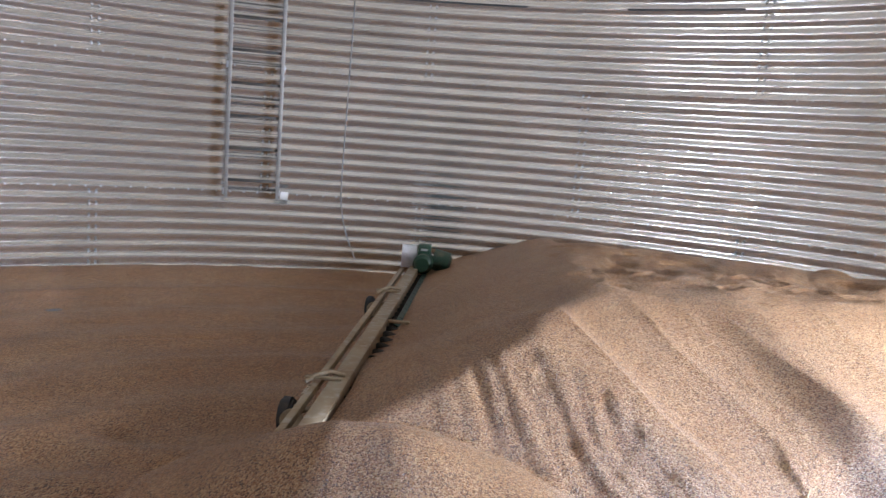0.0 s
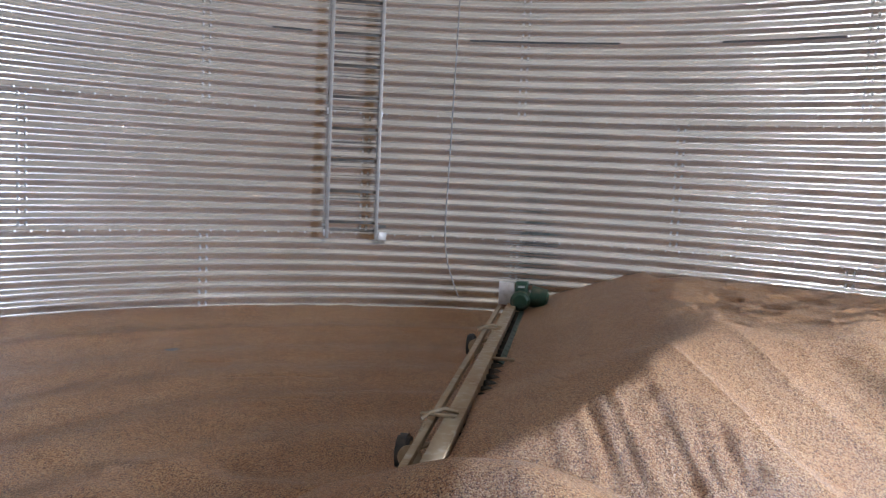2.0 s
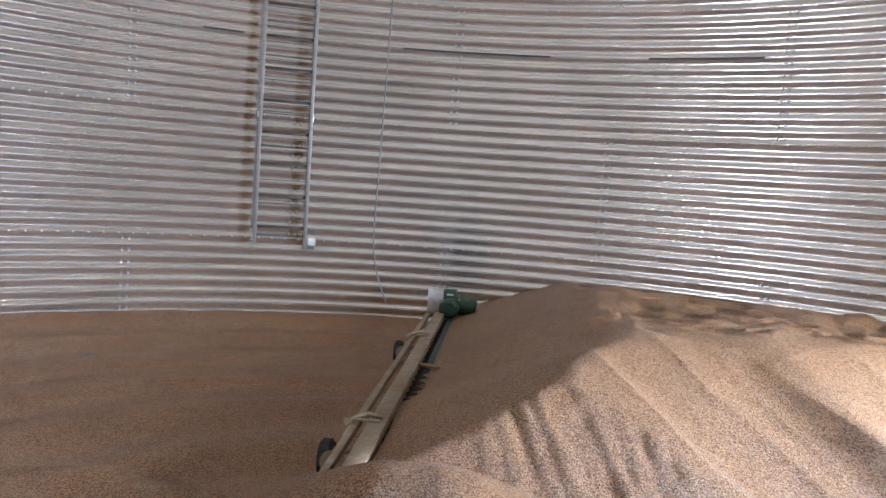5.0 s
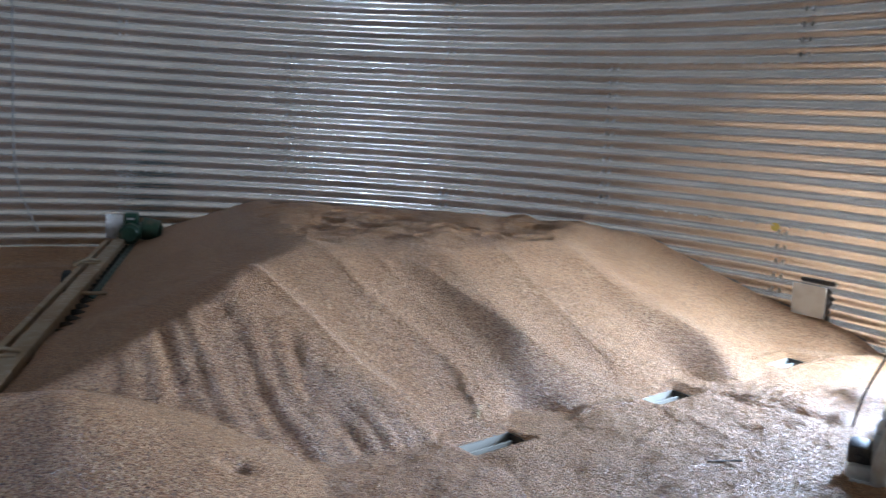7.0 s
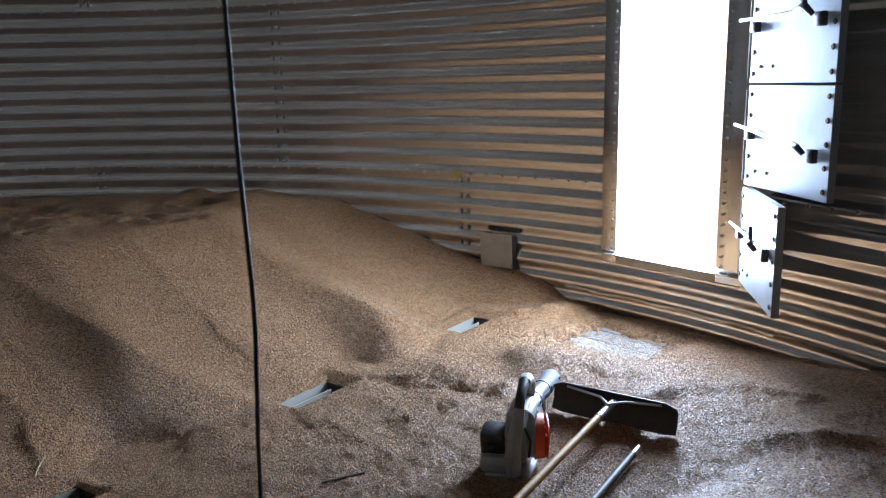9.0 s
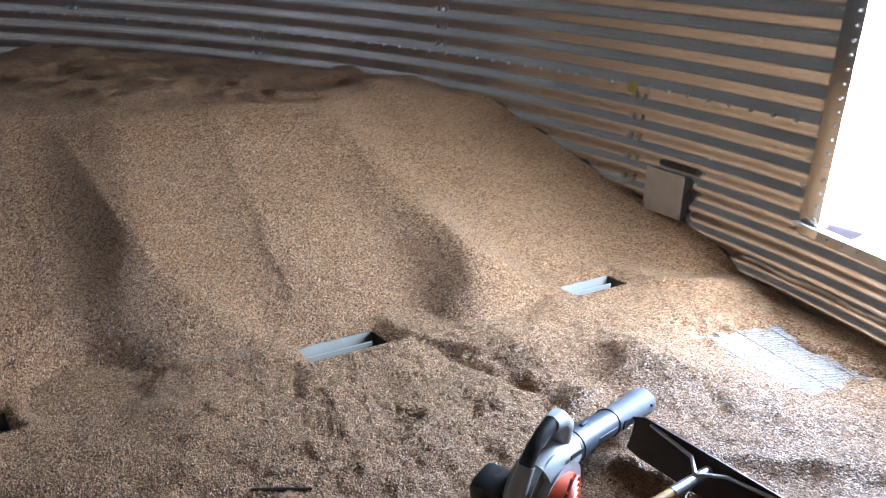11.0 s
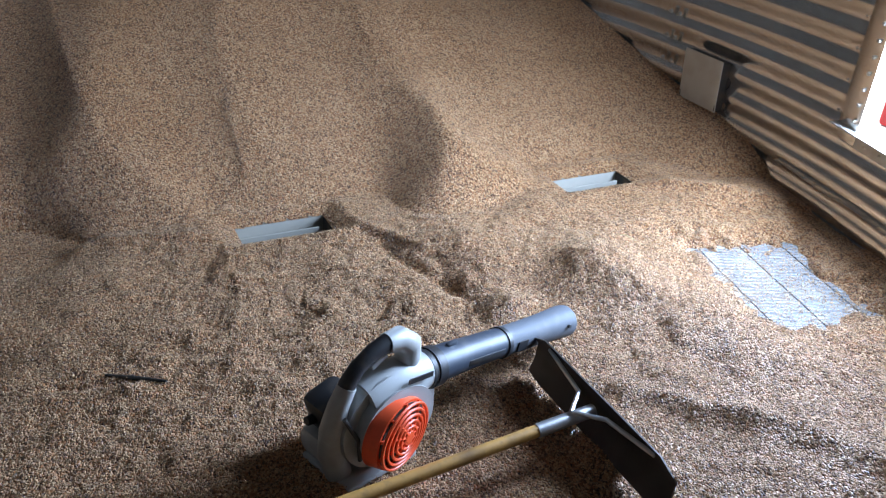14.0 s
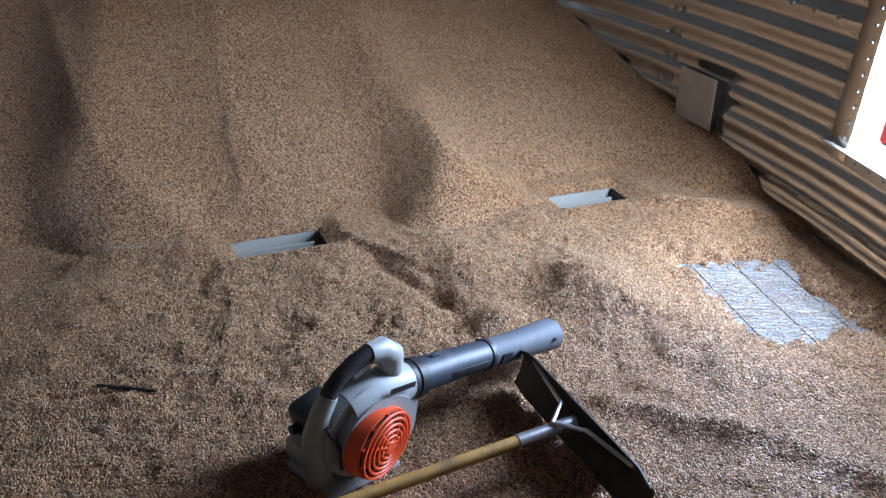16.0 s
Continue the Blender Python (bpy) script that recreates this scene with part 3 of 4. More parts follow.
def door_board(z0, z1, end, drop=0.0):
    """One of the hinged inner boards, swung into the bin."""
    a = Vector((4.565, 2.525, 0))
    d = (Vector((*end, 0)) - a)
    m = Matrix.Translation(a) @ Matrix.Rotation(math.atan2(d.y, d.x), 4, "Z")
    h, w, mid = z1 - z0 - 0.012, 0.64, (z0 + z1) / 2
    ob = thing("door_board", m, "swung-open galvanised inner door board with latch rod", "door board", "inner door boards")
    bm = box(bmesh.new(), w, 0.004, h, at_door(w / 2, 0, mid), 0.001)
    for s in (-1, 1):
        box(bm, w, 0.03, 0.004, at_door(w / 2, 0.014, mid + s * (h / 2 - 0.002)))
        box(bm, 0.004, 0.03, h, at_door(w / 2 + s * (w / 2 - 0.002), 0.014, mid))
    part("panel", bm, BOARD, ob, smooth=False)
    bm = bmesh.new()
    for s in (0.025, w - 0.028):
        for i in range(5):
            bolt_shape(bm, (s, -0.005, mid - h / 2 + 0.04 + i * (h - 0.08) / 4), (0, -1, 0), 0.012, 0.007)
    for q in (0.09, 0.19):
        bolt_shape(bm, (q, -0.005, mid - h / 2 + 0.07), (0, -1, 0), 0.009, 0.006)
    part("bolts", bm, IRON, ob, smooth=False)
    bar_z = mid + 0.05
    part("latch_rod", rod(bmesh.new(), (-0.03, -0.045, bar_z), (0.46, -0.045, bar_z + 0.004 - drop), 0.0065), STEEL, ob, "bright latch rod")
    for q, hh in ((0.06, 0.05), (0.545, 0.062)):
        bm = box(bmesh.new(), 0.05, 0.03, hh * 0.9, at_door(q, -0.020, bar_z - 0.035 - drop * q / 0.6), 0.006)
        part("bracket", bm, LATCH, ob, "dark grey latch bracket")
    bm = bmesh.new()
    tube(bm, [(0.41, -0.055, bar_z - drop), (0.49, -0.068, bar_z + 0.016 - drop), (0.53, -0.075, bar_z + 0.008 - drop), (0.545, -0.055, bar_z - 0.02 - drop)], [0.009, 0.013, 0.014, 0.011], 10)
    if drop == 0:
        box(bm, 0.024, 0.018, 0.07, at_door(0.50, -0.068, bar_z + 0.04) @ pose(0, 0, 0, 0, -14, 0), 0.005)
    part("latch_handle", bm, LATCH, ob)
    bm = bmesh.new()
    rod(bm, (-0.012, 0.0, mid - h / 2 + 0.02), (-0.012, 0.0, mid + h / 2 - 0.02), 0.006)
    part("hinge_pin", bm, DULL, ob)
    return ob


third = (DOOR_Z1 - DOOR_Z0) / 3
door_board(DOOR_Z0, DOOR_Z0 + third, (4.12, 2.03))
door_board(DOOR_Z0 + third, DOOR_Z0 + 2 * third, (4.28, 1.92), 0.07)
door_board(DOOR_Z0 + 2 * third, DOOR_Z1, (4.28, 1.92))

# flashing along the foot of the wall
for a0, a1, z in ((14, -1, 0.135), (-1.5, -24, 0.15)):
    bm = bmesh.new()
    pts = [on_wall(radians(a0 + (a1 - a0) * i / 24), z + 0.006 * math.sin(i), 0.012) for i in range(25)]
    for q0, q1 in zip(pts, pts[1:]):
        d = (q1 - q0)
        m = Matrix.Translation((q0 + q1) / 2) @ Matrix.Rotation(math.atan2(d.y, d.x), 4, "Z")
        box(bm, d.length + 0.002, 0.045, 0.004, m @ pose(0, 0.012, 0.004, 12))
        box(bm, d.length + 0.002, 0.004, 0.018, m @ pose(0, 0.033, 0.0))
    tagged(new("wall_flashing", finish("wall_flashing", bm, GALV, False)), "bent steel flashing along the foot of the bin wall", "flashing", kind="structure")

# plate on the wall
a = math.atan2(4.135 - CY, 4.33 - CX)
plate = thing("wall_plate", Matrix.Translation(on_wall(a, 0.305)) @ Matrix.Rotation(a - math.pi / 2, 4, "Z"), "small beige steel cover plate standing off the wall", "cover plate")
part("face", box(bmesh.new(), 0.235, 0.004, 0.215, at_door(0, -0.046, 0) @ pose(0, 0, 0, 3), 0.001), PLATE, plate, smooth=False)
bm = box(bmesh.new(), 0.22, 0.040, 0.004, at_door(0, -0.024, 0.098))
box(bm, 0.004, 0.040, 0.20, at_door(0.112, -0.024, 0))
box(bm, 0.004, 0.040, 0.20, at_door(-0.112, -0.024, 0))
part("sides", bm, IRON, plate, smooth=False)

# ---- ladder ----
la, lb = Vector((-1.925, 7.122, 0)), Vector((-1.478, 7.247, 0))
d = lb - la
LM = Matrix.Translation((la + lb) / 2) @ Matrix.Rotation(math.atan2(d.y, d.x), 4, "Z")
ladder = thing("wall_ladder", LM, "galvanised steel ladder bolted off the corrugated wall", "ladder")
W2 = d.length / 2
LTOP = EAVE - 0.1
for s in (-1, 1):
    bm = box(bmesh.new(), 0.012, 0.075, LTOP - 0.735, at_door(s * W2, 0, (LTOP + 0.735) / 2), 0.002)
    box(bm, 0.030, 0.006, LTOP - 0.735, at_door(s * (W2 - 0.008), -0.036, (LTOP + 0.735) / 2), 0.001)
    part("rail", bm, DULL, ladder)
z = 0.885
while z < LTOP:
    bm = box(bmesh.new(), 2 * W2 - 0.01, 0.030, 0.006, at_door(0, 0.006, z + 0.011), 0.001)
    box(bm, 2 * W2 - 0.01, 0.004, 0.024, at_door(0, -0.007, z), 0.001)
    part("rung", bm, IRON, ladder, "dark channel-section rung")
    z += 0.2825
for z in (0.775, ROW_Z + RING, ROW_Z + 2 * RING, ROW_Z + 3 * RING):
    for s in (-1, 1):
        bm = box(bmesh.new(), 0.035, 0.085, 0.006, at_door(s * (W2 + 0.005), 0.055, z), 0.001)
        box(bm, 0.035, 0.006, 0.06, at_door(s * (W2 + 0.005), 0.096, z), 0.001)
        part("bracket", bm, STEEL, ladder)
bm = box(bmesh.new(), 0.085, 0.012, 0.075, at_door(W2 + 0.055, 0.02, 0.765) @ pose(0, 0, 0, 0, 8, 20), 0.003)
part("end_plate", bm, DULL, ladder, "bare end plate at the ladder foot")


# ---- hanging cables ----
def hanging_cable(points, r, mat, label):
    """A cable from the roof down through the points."""
    pts = [Vector(points[0][:2] + (EAVE + 2.3,))] + [Vector(q) for q in points]
    fine = []
    for i in range(len(pts) - 1):
        p0, p1, p2, p3 = pts[max(i - 1, 0)], pts[i], pts[i + 1], pts[min(i + 2, len(pts) - 1)]
        for k in range(6):
            t = k / 6
            fine.append(0.5 * ((2 * p1) + (p2 - p0) * t + (2 * p0 - 5 * p1 + 4 * p2 - p3) * t * t + (3 * p1 - p0 - 3 * p2 + p3) * t ** 3) if i > 1 else p1.lerp(p2, t))
    fine.append(pts[-1])
    tagged(new("temperature_cable", finish("temperature_cable", tube(bmesh.new(), fine, r, 10), mat)), label, "cable")


hanging_cable([(1.64, 1.01, 1.6), (1.65, 1.025, 1.3), (1.66, 1.035, 1.1), (1.664, 1.055, 0.99), (1.678, 1.105, 0.90), (1.69, 1.145, 0.82), (1.695, 1.165, 0.75)],
              0.0028, CABLE, "black sensor cable hanging from the roof with a kinked end")
hanging_cable([(-0.585, 4.84, 2.4), (-0.60, 4.85, 1.6), (-0.615, 4.90, 1.05), (-0.60, 4.95, 0.85), (-0.56, 5.0, 0.7), (-0.52, 5.05, 0.585)],
              0.0038, CABLE_PALE, "pale grey sensor cable hanging from the roof with a bent end")

# ---- sweep auger ----
A0, A1 = Vector((-0.47, 2.62, 0)), Vector((-0.185, 7.05, 0))
ad = A1 - A0
AM = Matrix.Translation(A0) @ Matrix.Rotation(math.atan2(ad.y, ad.x) - math.pi / 2, 4, "Z")     # y along the sweep, x to the pile
L = ad.length
auger = thing("sweep_auger", AM, "dust-covered sweep auger on wheels with a green motor", "sweep auger")
bm = box(bmesh.new(), 0.085, L - 0.15, 0.06, at_door(0.0, L / 2, 0.232), 0.006)
box(bm, 0.006, L - 0.15, 0.18, at_door(-0.038, L / 2, 0.13), 0.001)
box(bm, 0.005, L - 0.16, 0.05, at_door(0.039, L / 2, 0.185), 0.001)
part("housing", bm, DUSTY, auger)
bm = box(bmesh.new(), 0.034, L - 0.25, 0.034, at_door(-0.105, L / 2, 0.228), 0.004)
part("side_rail", bm, DUSTY, auger)
bm = bmesh.new()
tube(bm, [(0.075, 0.1, 0.125), (0.075, L - 0.1, 0.125)], 0.024, 12)
part("shaft", bm, IRON, auger)
# screw blade
turns, seg, r0, r1 = 30, 18, 0.022, 0.095
co, faces = [], []
for i in range(turns * seg + 1):
    a, yy = 2 * math.pi * i / seg, 0.15 + (L - 0.3) * i / (turns * seg)
    for r in (r0, r1):
        for off in (0.0, 0.005):
            co.append((0.075 + r * math.cos(a), yy + off, 0.125 + r * math.sin(a)))
for i in range(turns * seg):
    a, b = 4 * i, 4 * (i + 1)
    faces += [(a, a + 2, b + 2, b), (a + 1, b + 1, b + 3, a + 3), (a + 2, a + 3, b + 3, b + 2)]
screw = new("flighting", from_arrays("flighting", co, faces, IRON))
screw.parent = auger
for y in (0.95, 3.12):
    bm = box(bmesh.new(), 0.17, 0.03, 0.012, at_door(-0.07, y, 0.268), 0.003)
    tube(bm, [(-0.145, y - 0.03, 0.25), (-0.11, y, 0.275), (-0.05, y + 0.05, 0.285), (0.02, y + 0.06, 0.27)], 0.011, 8)
    part("brace", bm, DUSTY, auger)
bm = box(bmesh.new(), 0.16, 0.04, 0.016, at_door(0.10, 2.32, 0.235), 0.003)
part("hanger", bm, DUSTY, auger)
for y in (0.84, 3.20):
    wheel = thing("wheel", Matrix.Translation((-0.205, y, 0.115)), "", "")
    wheel.parent = auger
    wheel.matrix_basis = Matrix.Translation((-0.205, y, 0.115))
    bm = bmesh.new()
    rod(bm, (-0.030, 0, 0), (0.030, 0, 0), 0.084, seg=28)
    bmesh.ops.bevel(bm, geom=[e for e in bm.edges if abs(e.verts[0].co.x - e.verts[1].co.x) < 1e-5], offset=0.012, segments=2, affect="EDGES")
    part("tyre", bm, RUBBER, wheel)
    bm = bmesh.new()
    rod(bm, (-0.034, 0, 0), (0.036, 0, 0), 0.052, seg=24)
    part("rim", bm, DUSTY, wheel, "dusty steel rim")
    bm = bmesh.new()
    rod(bm, (0, 0, 0), (0.18, 0, 0.07), 0.012)
    rod(bm, (0.045, -0.088, 0.010), (0.045, -0.095, 0.010), 0.055, seg=24)
    part("fender", bm, DUSTY, wheel)
    bm = bmesh.new()
    for k in range(5):
        rod(bm, (0.085, -0.07 + 0.03 * k, 0.10), (0.085, -0.07 + 0.03 * k, 0.135), 0.009)
    part("bolts", bm, DUSTY, wheel)
bm = box(bmesh.new(), 0.135, 0.05, 0.20, at_door(-0.055, L - 0.06, 0.345), 0.004)
part("end_plate", bm, STEEL, auger, "bare galvanised gearbox plate")
bm = bmesh.new()
rod(bm, (0.075, L - 0.20, 0.30), (0.075, L + 0.05, 0.30), 0.085, seg=28)
rod(bm, (0.075, L - 0.23, 0.30), (0.075, L - 0.20, 0.30), 0.06, 0.083, seg=28)
box(bm, 0.11, 0.10, 0.12, at_door(0.075, L - 0.05, 0.40), 0.012)
part("motor", bm, GREEN, auger, "dark green electric motor")
bm = bmesh.new()
rod(bm, (0.15, L - 0.02, 0.33), (0.29, L - 0.02, 0.30), 0.095, seg=28)
rod(bm, (0.29, L - 0.02, 0.30), (0.31, L - 0.02, 0.296), 0.08, 0.05, seg=28)
part("gearbox", bm, GREEN, auger, "dark green gearbox")
part("nameplate", box(bmesh.new(), 0.06, 0.003, 0.018, at_door(0.075, L - 0.102, 0.415), 0.0), STEEL, auger)
bm = box(bmesh.new(), 0.10, 1.98, 0.012, at_door(0.125, L - 1.14, 0.195) @ pose(0, 0, 0, 0, 25, 0), 0.004)
part("guard", bm, GREEN, auger, "dark green side guard")

# ---- leaf blower ----
BM = pose(2.985, 2.215, 0.022, -1, 0, 41 - 90) @ Matrix.Diagonal((0.92, 0.97, 0.87, 1))      # y forward along the tube, x to its right
blower = thing("leaf_blower", BM, "grey handheld leaf blower with orange fan grille lying on the wheat", "leaf blower")
bm = bmesh.new()
rod(bm, (-0.035, 0, 0.155), (0.075, 0, 0.155), 0.128, seg=40)
bmesh.ops.bevel(bm, geom=[e for e in bm.edges if abs(e.verts[0].co.x - e.verts[1].co.x) < 1e-5], offset=0.028, segments=4, affect="EDGES")
part("fan_housing", bm, GREY, blower)
bm = bmesh.new()
tube(bm, [(0.02, -0.06, 0.225), (0.02, 0.01, 0.235), (0.02, 0.065, 0.230), (0.02, 0.125, 0.220)], [0.050, 0.058, 0.052, 0.046], 24)
part("outlet", bm, GREY, blower)
bm = bmesh.new()
rod(bm, (0.02, 0.105, 0.223), (0.02, 0.117, 0.221), 0.049, seg=28)
rod(bm, (0.02, 0.122, 0.220), (0.02, 0.145, 0.216), 0.051, seg=28)
part("clamp_ring", bm, BLACK, blower)
bm = bmesh.new()
tube(bm, [(0.02, 0.13, 0.2195), (0.02, 0.25, 0.198), (0.02, 0.37, 0.172)], [0.046, 0.0415, 0.040], 28)
box(bm, 0.012, 0.03, 0.02, at_door(0.02, 0.20, 0.250), 0.003)
blow_tube = part("blow_tube", bm, TUBE_DARK, blower, "dark blue-grey blower tube")
bm = box(bmesh.new(), 0.004, 0.13, 0.016, at_door(0.0612, 0.285, 0.192) @ pose(0, 0, 0, -12), 0.001)
part("logo", bm, BLACK, blow_tube)
bm = bmesh.new()
rod(bm, (0.02, 0.365, 0.173), (0.02, 0.377, 0.1705), 0.0435, seg=28)
part("tube_ring", bm, BLACK, blower)
bm = bmesh.new()
tube(bm, [(0.02, 0.375, 0.171), (0.02, 0.45, 0.156), (0.02, 0.54, 0.138), (0.02, 0.62, 0.123), (0.02, 0.635, 0.120)], [0.0405, 0.040, 0.043, 0.047, 0.046], 28)
nozzle = part("nozzle", bm, TUBE, blower, "paler blue-grey flared nozzle")
bm = bmesh.new()
rod(bm, (0.02, 0.6355, 0.1199), (0.02, 0.638, 0.1194), 0.040, seg=24)
part("opening", bm, BLACK, nozzle)
part("pin_hole", rod(bmesh.new(), (0.063, 0.60, 0.140), (0.070, 0.60, 0.142), 0.005, seg=10), BLACK, nozzle)
part("latch_window", box(bmesh.new(), 0.003, 0.035, 0.03, at_door(0.0615, 0.415, 0.163) @ pose(0, 0, 0, -12), 0.0), BLACK, nozzle)
# orange grille over the fan: rim, rings, spokes
bm = bmesh.new()
rod(bm, (0.060, 0.0, 0.150), (0.100, 0.0, 0.150), 0.104, 0.098, seg=40)
fan_cover = part("fan_cover", bm, ORANGE, blower, "orange fan cover")
fan_cover.matrix_basis = Matrix.Translation((0.062, -0.018, 0.146)) @ pose(0, 0, 0, 0, 0, 13) @ Matrix.Scale(0.88, 4) @ Matrix.Translation((-0.062, 0, -0.150))
bm = bmesh.new()
rod(bm, (0.0995, 0, 0.150), (0.1015, 0, 0.150), 0.090, seg=40)
part("fan_opening", bm, IRON, fan_cover)
bm = bmesh.new()
for k, r in enumerate((0.016, 0.031, 0.046, 0.061, 0.076, 0.091)):
    bulge = 0.112 + 0.010 * (1 - (r / 0.091) ** 2)
    ring = [(bulge, r * math.cos(q), 0.150 + r * math.sin(q)) for q in np.linspace(0, 2 * math.pi, 33)]
    tube(bm, ring, 0.0042, 6)
for k in range(10):
    q = 2 * math.pi * k / 10
    tube(bm, [(0.122, 0.008 * math.cos(q), 0.150 + 0.008 * math.sin(q)), (0.117, 0.05 * math.cos(q + 0.12), 0.150 + 0.05 * math.sin(q + 0.12)), (0.101, 0.095 * math.cos(q + 0.2), 0.150 + 0.095 * math.sin(q + 0.2))], 0.0045, 6)
rod(bm, (0.112, 0, 0.150), (0.126, 0, 0.150), 0.014, seg=16)
part("grille", bm, ORANGE, fan_cover)
bm = box(bmesh.new(), 0.003, 0.070, 0.013, at_door(0.0765, 0.055, 0.262) @ pose(0, 0, 0, -10), 0.0)
part("logo", bm, BLACK, blower)
# handle, engine, base
bm = bmesh.new()
tube(bm, [(0.02, -0.108, 0.270), (0.02, -0.098, 0.298), (0.02, -0.074, 0.326), (0.02, -0.035, 0.348), (0.02, 0.010, 0.356)], [0.020, 0.019, 0.018, 0.019, 0.022], 14)
part("handle_grip", bm, BLACK, blower, "black rubber handle grip")
bm = bmesh.new()
tube(bm, [(0.02, 0.0, 0.354), (0.02, 0.035, 0.350), (0.02, 0.060, 0.325), (0.02, 0.064, 0.285), (0.02, 0.055, 0.245)], [0.024, 0.030, 0.032, 0.029, 0.026], 16)
part("handle_front", bm, GREY, blower)
bm = bmesh.new()
tube(bm, [(0.02, -0.100, 0.288), (0.02, -0.122, 0.245), (0.01, -0.130, 0.18), (0.0, -0.125, 0.10), (0.0, -0.105, 0.02)], [0.021, 0.023, 0.027, 0.030, 0.029], 20)
part("rear_frame", bm, GREY, blower)
bm = box(bmesh.new(), 0.10, 0.10, 0.115, at_door(-0.080, -0.058, 0.134) @ pose(0, 0, 0, 14, 0, 0), 0.022)
part("engine_cover", bm, BLACK, blower, "black engine cover")
bm = box(bmesh.new(), 0.13, 0.13, 0.08, at_door(-0.065, -0.062, 0.055), 0.028)
part("fuel_tank", bm, GREY, blower)
bm = box(bmesh.new(), 0.17, 0.20, 0.022, at_door(-0.02, -0.03, 0.014), 0.008)
part("foot", bm, GREY, blower)
bm = bmesh.new()
tube(bm, [(0.045, -0.125, 0.225), (0.062, -0.10, 0.16), (0.055, -0.09, 0.09)], 0.005, 8)
part("throttle_cable", bm, BLACK, blower)
part("knob", rod(bmesh.new(), (-0.085, -0.100, 0.13), (-0.085, -0.128, 0.132), 0.014, 0.011), BLACK, blower)
bm = box(bmesh.new(), 0.014, 0.045, 0.018, at_door(0.02, -0.02, 0.318) @ pose(0, 0, 0, 25), 0.004)
part("trigger", bm, GREY, blower)

# ---- floor scraper ----
S0, S1 = Vector((3.385, 2.455, 0.0)), Vector((3.560, 2.040, 0.0))
sd = S1 - S0
SM = Matrix.Translation((S0 + S1) / 2 + Vector((0, 0, 0.052))) @ Matrix.Rotation(math.atan2(sd.y, sd.x), 4, "Z")   # x along the blade
scraper = thing("grain_scraper", SM, "aluminium grain scraper with yellow wooden handle lying on the wheat", "scraper")
bm = bmesh.new()
prof = [(-0.020, 0.0), (-0.006, 0.045), (-0.002, 0.085), (-0.014, 0.122)]
BLEN = 0.50
rows_v = []
for u in np.linspace(-BLEN / 2, BLEN / 2, 13):
    cut = 0.018 * max(0.0, (abs(u) - BLEN / 2 + 0.04) / 0.04)
    rows_v.append([bm.verts.new((u, q + off, min(max(z, cut * 0.5), 0.122 - cut))) for off in (0.0, 0.004) for q, z in prof])
for a, b in zip(rows_v, rows_v[1:]):
    for j in range(3):
        bm.faces.new((a[j], b[j], b[j + 1], a[j + 1]))
        bm.faces.new((a[j + 4], a[j + 5], b[j + 5], b[j + 4]))
    bm.faces.new((a[3], b[3], b[7], a[7]))
    bm.faces.new((a[0], a[4], b[4], b[0]))
for a in (rows_v[0], rows_v[-1]):
    for j in range(3):
        bm.faces.new((a[j], a[j + 1], a[j + 5], a[j + 4]))
part("blade", bm, BLADE, scraper, "scuffed aluminium blade, coloured dark for its shaded side")
inv = SM.inverted()
h0, h1 = inv @ Vector((3.475, 2.240, 0.140)), inv @ Vector((2.02, 1.60, 0.066))
hd = (h1 - h0).normalized()
part("ferrule", rod(bmesh.new(), h0 + hd * 0.025, h0 + hd * 0.17, 0.0145, 0.0155), STEEL, scraper, "bare metal ferrule")
part("handle", rod(bmesh.new(), h0 + hd * 0.165, h1, 0.0138, 0.0142), WOOD, scraper, "yellow wooden handle")
for s in (-1, 1):
    bm = tube(bmesh.new(), [h0 + hd * 0.085 + Vector((0, 0, 0.018)), h0 + hd * 0.03 + Vector((s * 0.05, 0, 0.015)), Vector((s * 0.19, -0.010, 0.108))], 0.0052, 8)
    part("brace", bm, STEEL, scraper, "thin steel brace rod")

# ---- loose pole ----
PM = look((3.35, 2.0, 0.072), (2.88, 1.79, 0.062))
pole = thing("loose_pole", PM, "dark metal pole with bare threaded end lying on the wheat", "pole")
part("shaft", rod(bmesh.new(), (0, 0, -0.06), (0, 0, -1.45), 0.0125), CABLE_PALE, pole)
part("tip", rod(bmesh.new(), (0, 0, 0), (0, 0, -0.065), 0.0105, 0.0115), STEEL, pole, "bare metal tip")

# ---- dark rod for a shaded groove, and straws on the wheat ----
def lay(x, y):
    return Vector((x, y, float(grain_height(x, y)) + 0.004))


# the first row is an added dark rod, the shade of a groove
for x, y, a, ln, r, m, lab in ((2.42, 2.45, 170, 0.15, 0.0065, IRON, "dark rod standing in for a shaded groove in the wheat"),
                               (1.577, 3.10, 60, 0.09, 0.0028, STRAW, "pale bent straw stalk on the wheat slope"),
                               (4.05, 2.88, 20, 0.10, 0.002, STRAW, "pale straw stalk on the wheat"),
                               (3.80, 3.20, 140, 0.07, 0.002, STRAW, "pale straw stalk on the wheat")):
    d = Vector((math.cos(radians(a)), math.sin(radians(a)), 0)) * ln / 2
    pts = [lay(x - d.x, y - d.y), lay(x, y) + Vector((0, 0.006, 0)), lay(x + d.x, y + d.y)]
    tagged(new("twig" if m is IRON else "straw", finish("twig", tube(bmesh.new(), pts, [r * 0.6, r, r * 0.5], 7), m)), lab, "twig" if m is IRON else "straw")

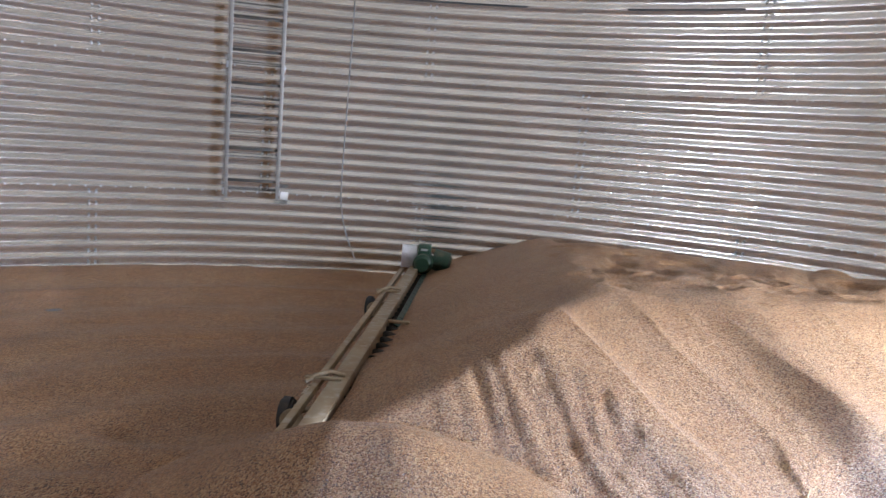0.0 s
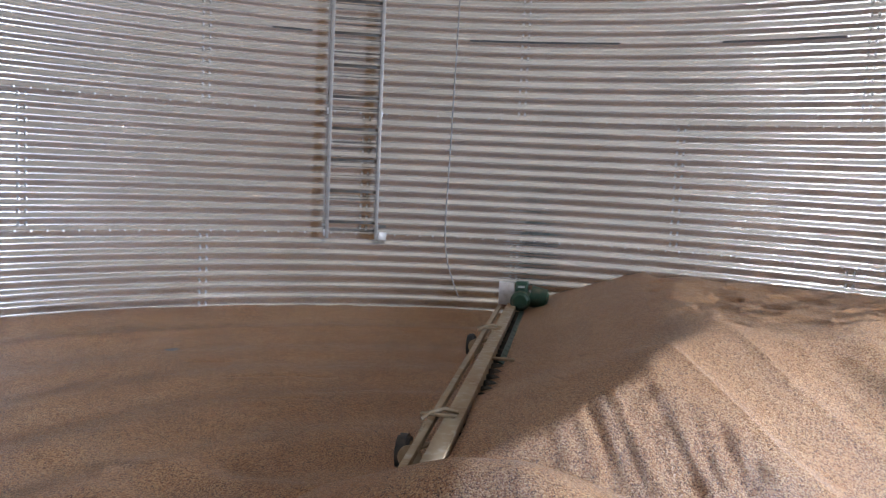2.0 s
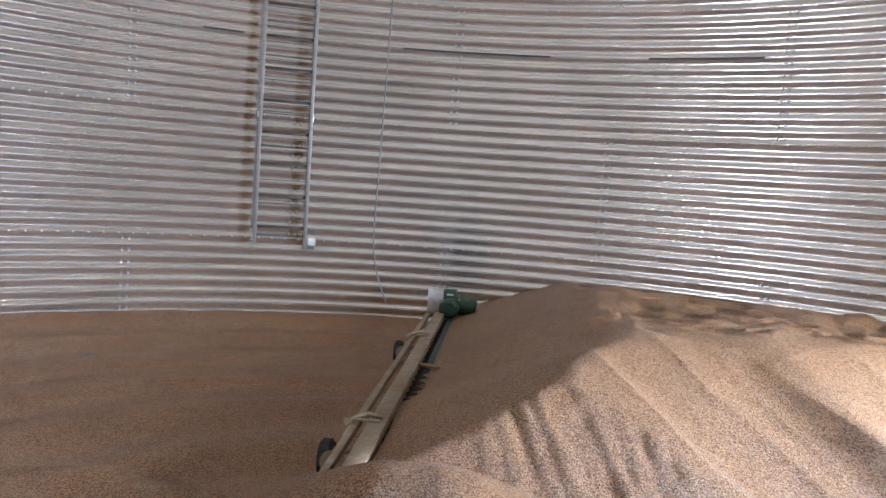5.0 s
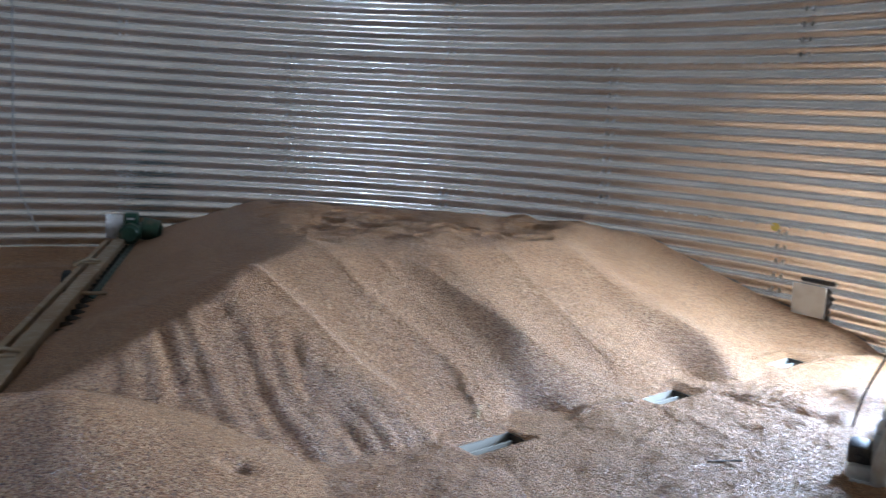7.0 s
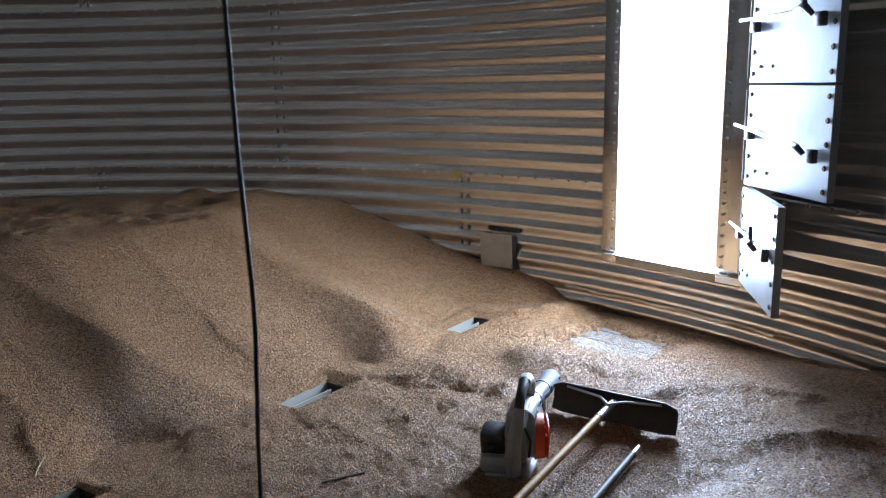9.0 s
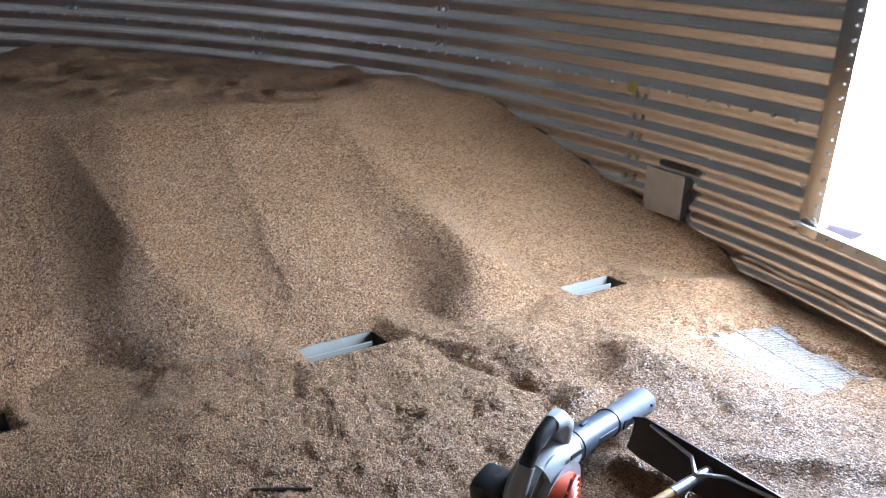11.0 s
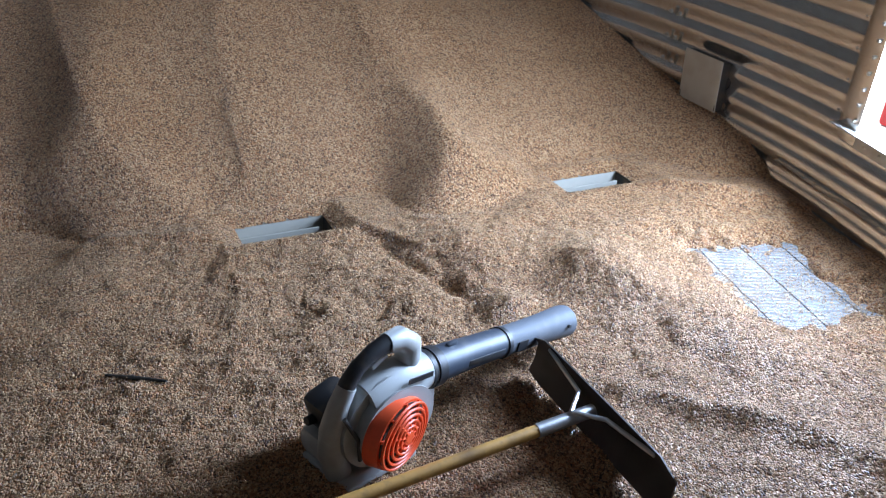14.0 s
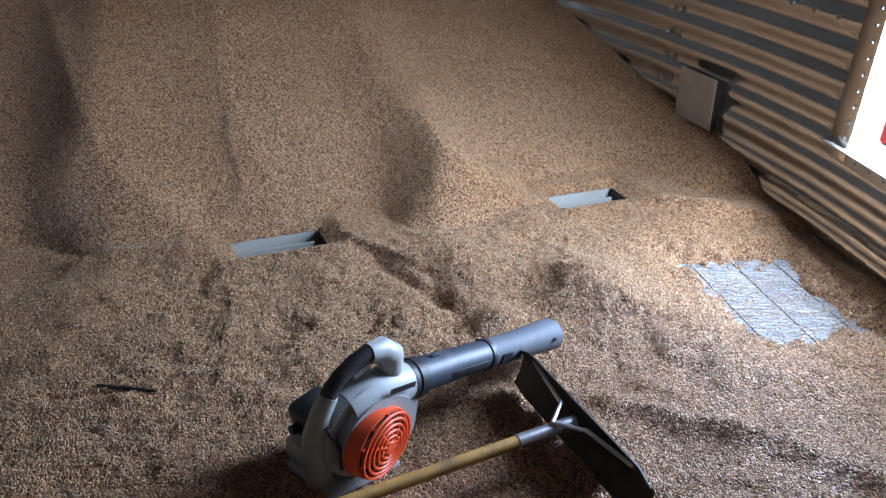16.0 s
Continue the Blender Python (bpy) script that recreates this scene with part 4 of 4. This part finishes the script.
# red fuel can standing in the yard outside the door
RED = material("red_plastic", (0.45, 0.012, 0.02), 0.4, 0, (((0.30, 0.02, 0.02), 5, 0.5, 0.8),))
can = thing("fuel_can", pose(6.31, 5.53, -0.36, 0, 0, 30), "red plastic fuel can standing in the yard", "fuel can")
part("body", box(bmesh.new(), 0.38, 0.20, 0.40, at_door(0, 0, 0.20), 0.03), RED, can)
part("handle", tube(bmesh.new(), [(-0.10, 0, 0.39), (-0.08, 0, 0.45), (0.06, 0, 0.45), (0.08, 0, 0.39)], 0.014, 8), RED, can)
part("cap", rod(bmesh.new(), (0.14, 0, 0.39), (0.14, 0, 0.44), 0.03), BLACK, can, "black screw cap")
# yellow paint mark on the wall by a seam
c = on_wall(radians(23.2), ROW_Z - 0.01, 0.0125)
bm = bmesh.new()
rod(bm, c, c + Vector((CX - c.x, CY - c.y, 0)).normalized() * 0.002, 0.03, seg=14)
tagged(new("paint_mark", finish("paint_mark", bm, material("yellow_mark", (0.42, 0.33, 0.07), 0.6))), "small yellow paint mark on the bin wall", "paint mark", kind="structure")

# thin dark lines along a corrugation of the wall
for a0, a1 in ((94.0, 78.5), (68.5, 57.5), (114.5, 110.5)):
    bm = bmesh.new()
    pts = [on_wall(radians(a0 + (a1 - a0) * i / 20), ROW_Z + RING + 6.95 * PITCH, 0.0075) for i in range(21)]
    tube(bm, pts, 0.010, 6)
    tagged(new("dark_line", finish("dark_line", bm, DARK_LINE)), "dark line along a wall corrugation", "sealant", kind="structure")

# ---- loose kernels lying on the wheat before the door ----
rng = np.random.default_rng(5)
COUNT = 175000
kx, ky = rng.uniform(1.5, 4.6, COUNT * 2), rng.uniform(1.75, 4.3, COUNT * 2)
kx[:26000], ky[:26000] = rng.normal(4.27, 0.20, 26000), rng.normal(3.0, 0.24, 26000)
weight = np.exp(-((kx - 2.95) / 1.3) ** 2 - ((ky - 2.45) / 1.1) ** 2)
keep = (rng.uniform(0, 1, COUNT * 2) < 0.15 + 0.85 * weight) & (np.hypot(kx - CX, ky - CY) < RAD - 0.03)
for c in SLOTS:
    keep &= slot_distance(kx, ky, c) > 0.004
kx, ky = kx[keep][:COUNT], ky[keep][:COUNT]
kz = grain_height(kx, ky)
lift = (kz > 0.0) | (rng.uniform(0, 1, len(kz)) < 0.8)
kx, ky, kz = kx[lift], ky[lift], np.maximum(kz[lift], 0.0)
n = len(kx)
yaw, dip, size = rng.uniform(0, 2 * math.pi, n), rng.uniform(-0.6, 0.6, n), rng.uniform(0.68, 1.02, n)
unit = np.array([(1, 0, 0), (-1, 0, 0), (0, 1, 0), (0, -1, 0), (0, 0, 1), (0, 0, -1)]) * np.array([0.0034, 0.0018, 0.0017])
tri = np.array([(0, 2, 4), (2, 1, 4), (1, 3, 4), (3, 0, 4), (2, 0, 5), (1, 2, 5), (3, 1, 5), (0, 3, 5)])
pts = unit[None] * size[:, None, None]
cd, sd_ = np.cos(dip)[:, None], np.sin(dip)[:, None]
px, pz = pts[..., 0] * cd - pts[..., 2] * sd_, pts[..., 0] * sd_ + pts[..., 2] * cd
cy_, sy_ = np.cos(yaw)[:, None], np.sin(yaw)[:, None]
wxk, wyk = px * cy_ - pts[..., 1] * sy_, px * sy_ + pts[..., 1] * cy_
verts = np.stack([wxk + kx[:, None], wyk + ky[:, None], pz + kz[:, None] + 0.0012], -1).reshape(-1, 3)
tris = (tri[None] + 6 * np.arange(n)[:, None, None]).reshape(-1, 3)
me = bpy.data.meshes.new("kernels")
me.vertices.add(len(verts))
me.vertices.foreach_set("co", verts.ravel())
me.loops.add(tris.size)
me.loops.foreach_set("vertex_index", tris.ravel())
me.polygons.add(len(tris))
me.polygons.foreach_set("loop_start", np.arange(0, tris.size, 3))
me.update(calc_edges=True)
me.shade_smooth()
KERNEL = material("wheat_kernel", (0.42, 0.265, 0.155), 0.5)
kn, kl = KERNEL.node_tree.nodes, KERNEL.node_tree.links
geo = kn.new("ShaderNodeNewGeometry")
ramp = kn.new("ShaderNodeValToRGB")
ramp.color_ramp.elements[0].color, ramp.color_ramp.elements[1].color = (0.085, 0.036, 0.014, 1), (0.72, 0.46, 0.25, 1)
kl.new(geo.outputs["Random Per Island"], ramp.inputs[0])
kl.new(ramp.outputs[0], kn["Principled BSDF"].inputs["Base Color"])
me.materials.append(KERNEL)
tagged(new("wheat_kernels", me), "loose wheat kernels strewn over the heap", "grain", kind="stuff")
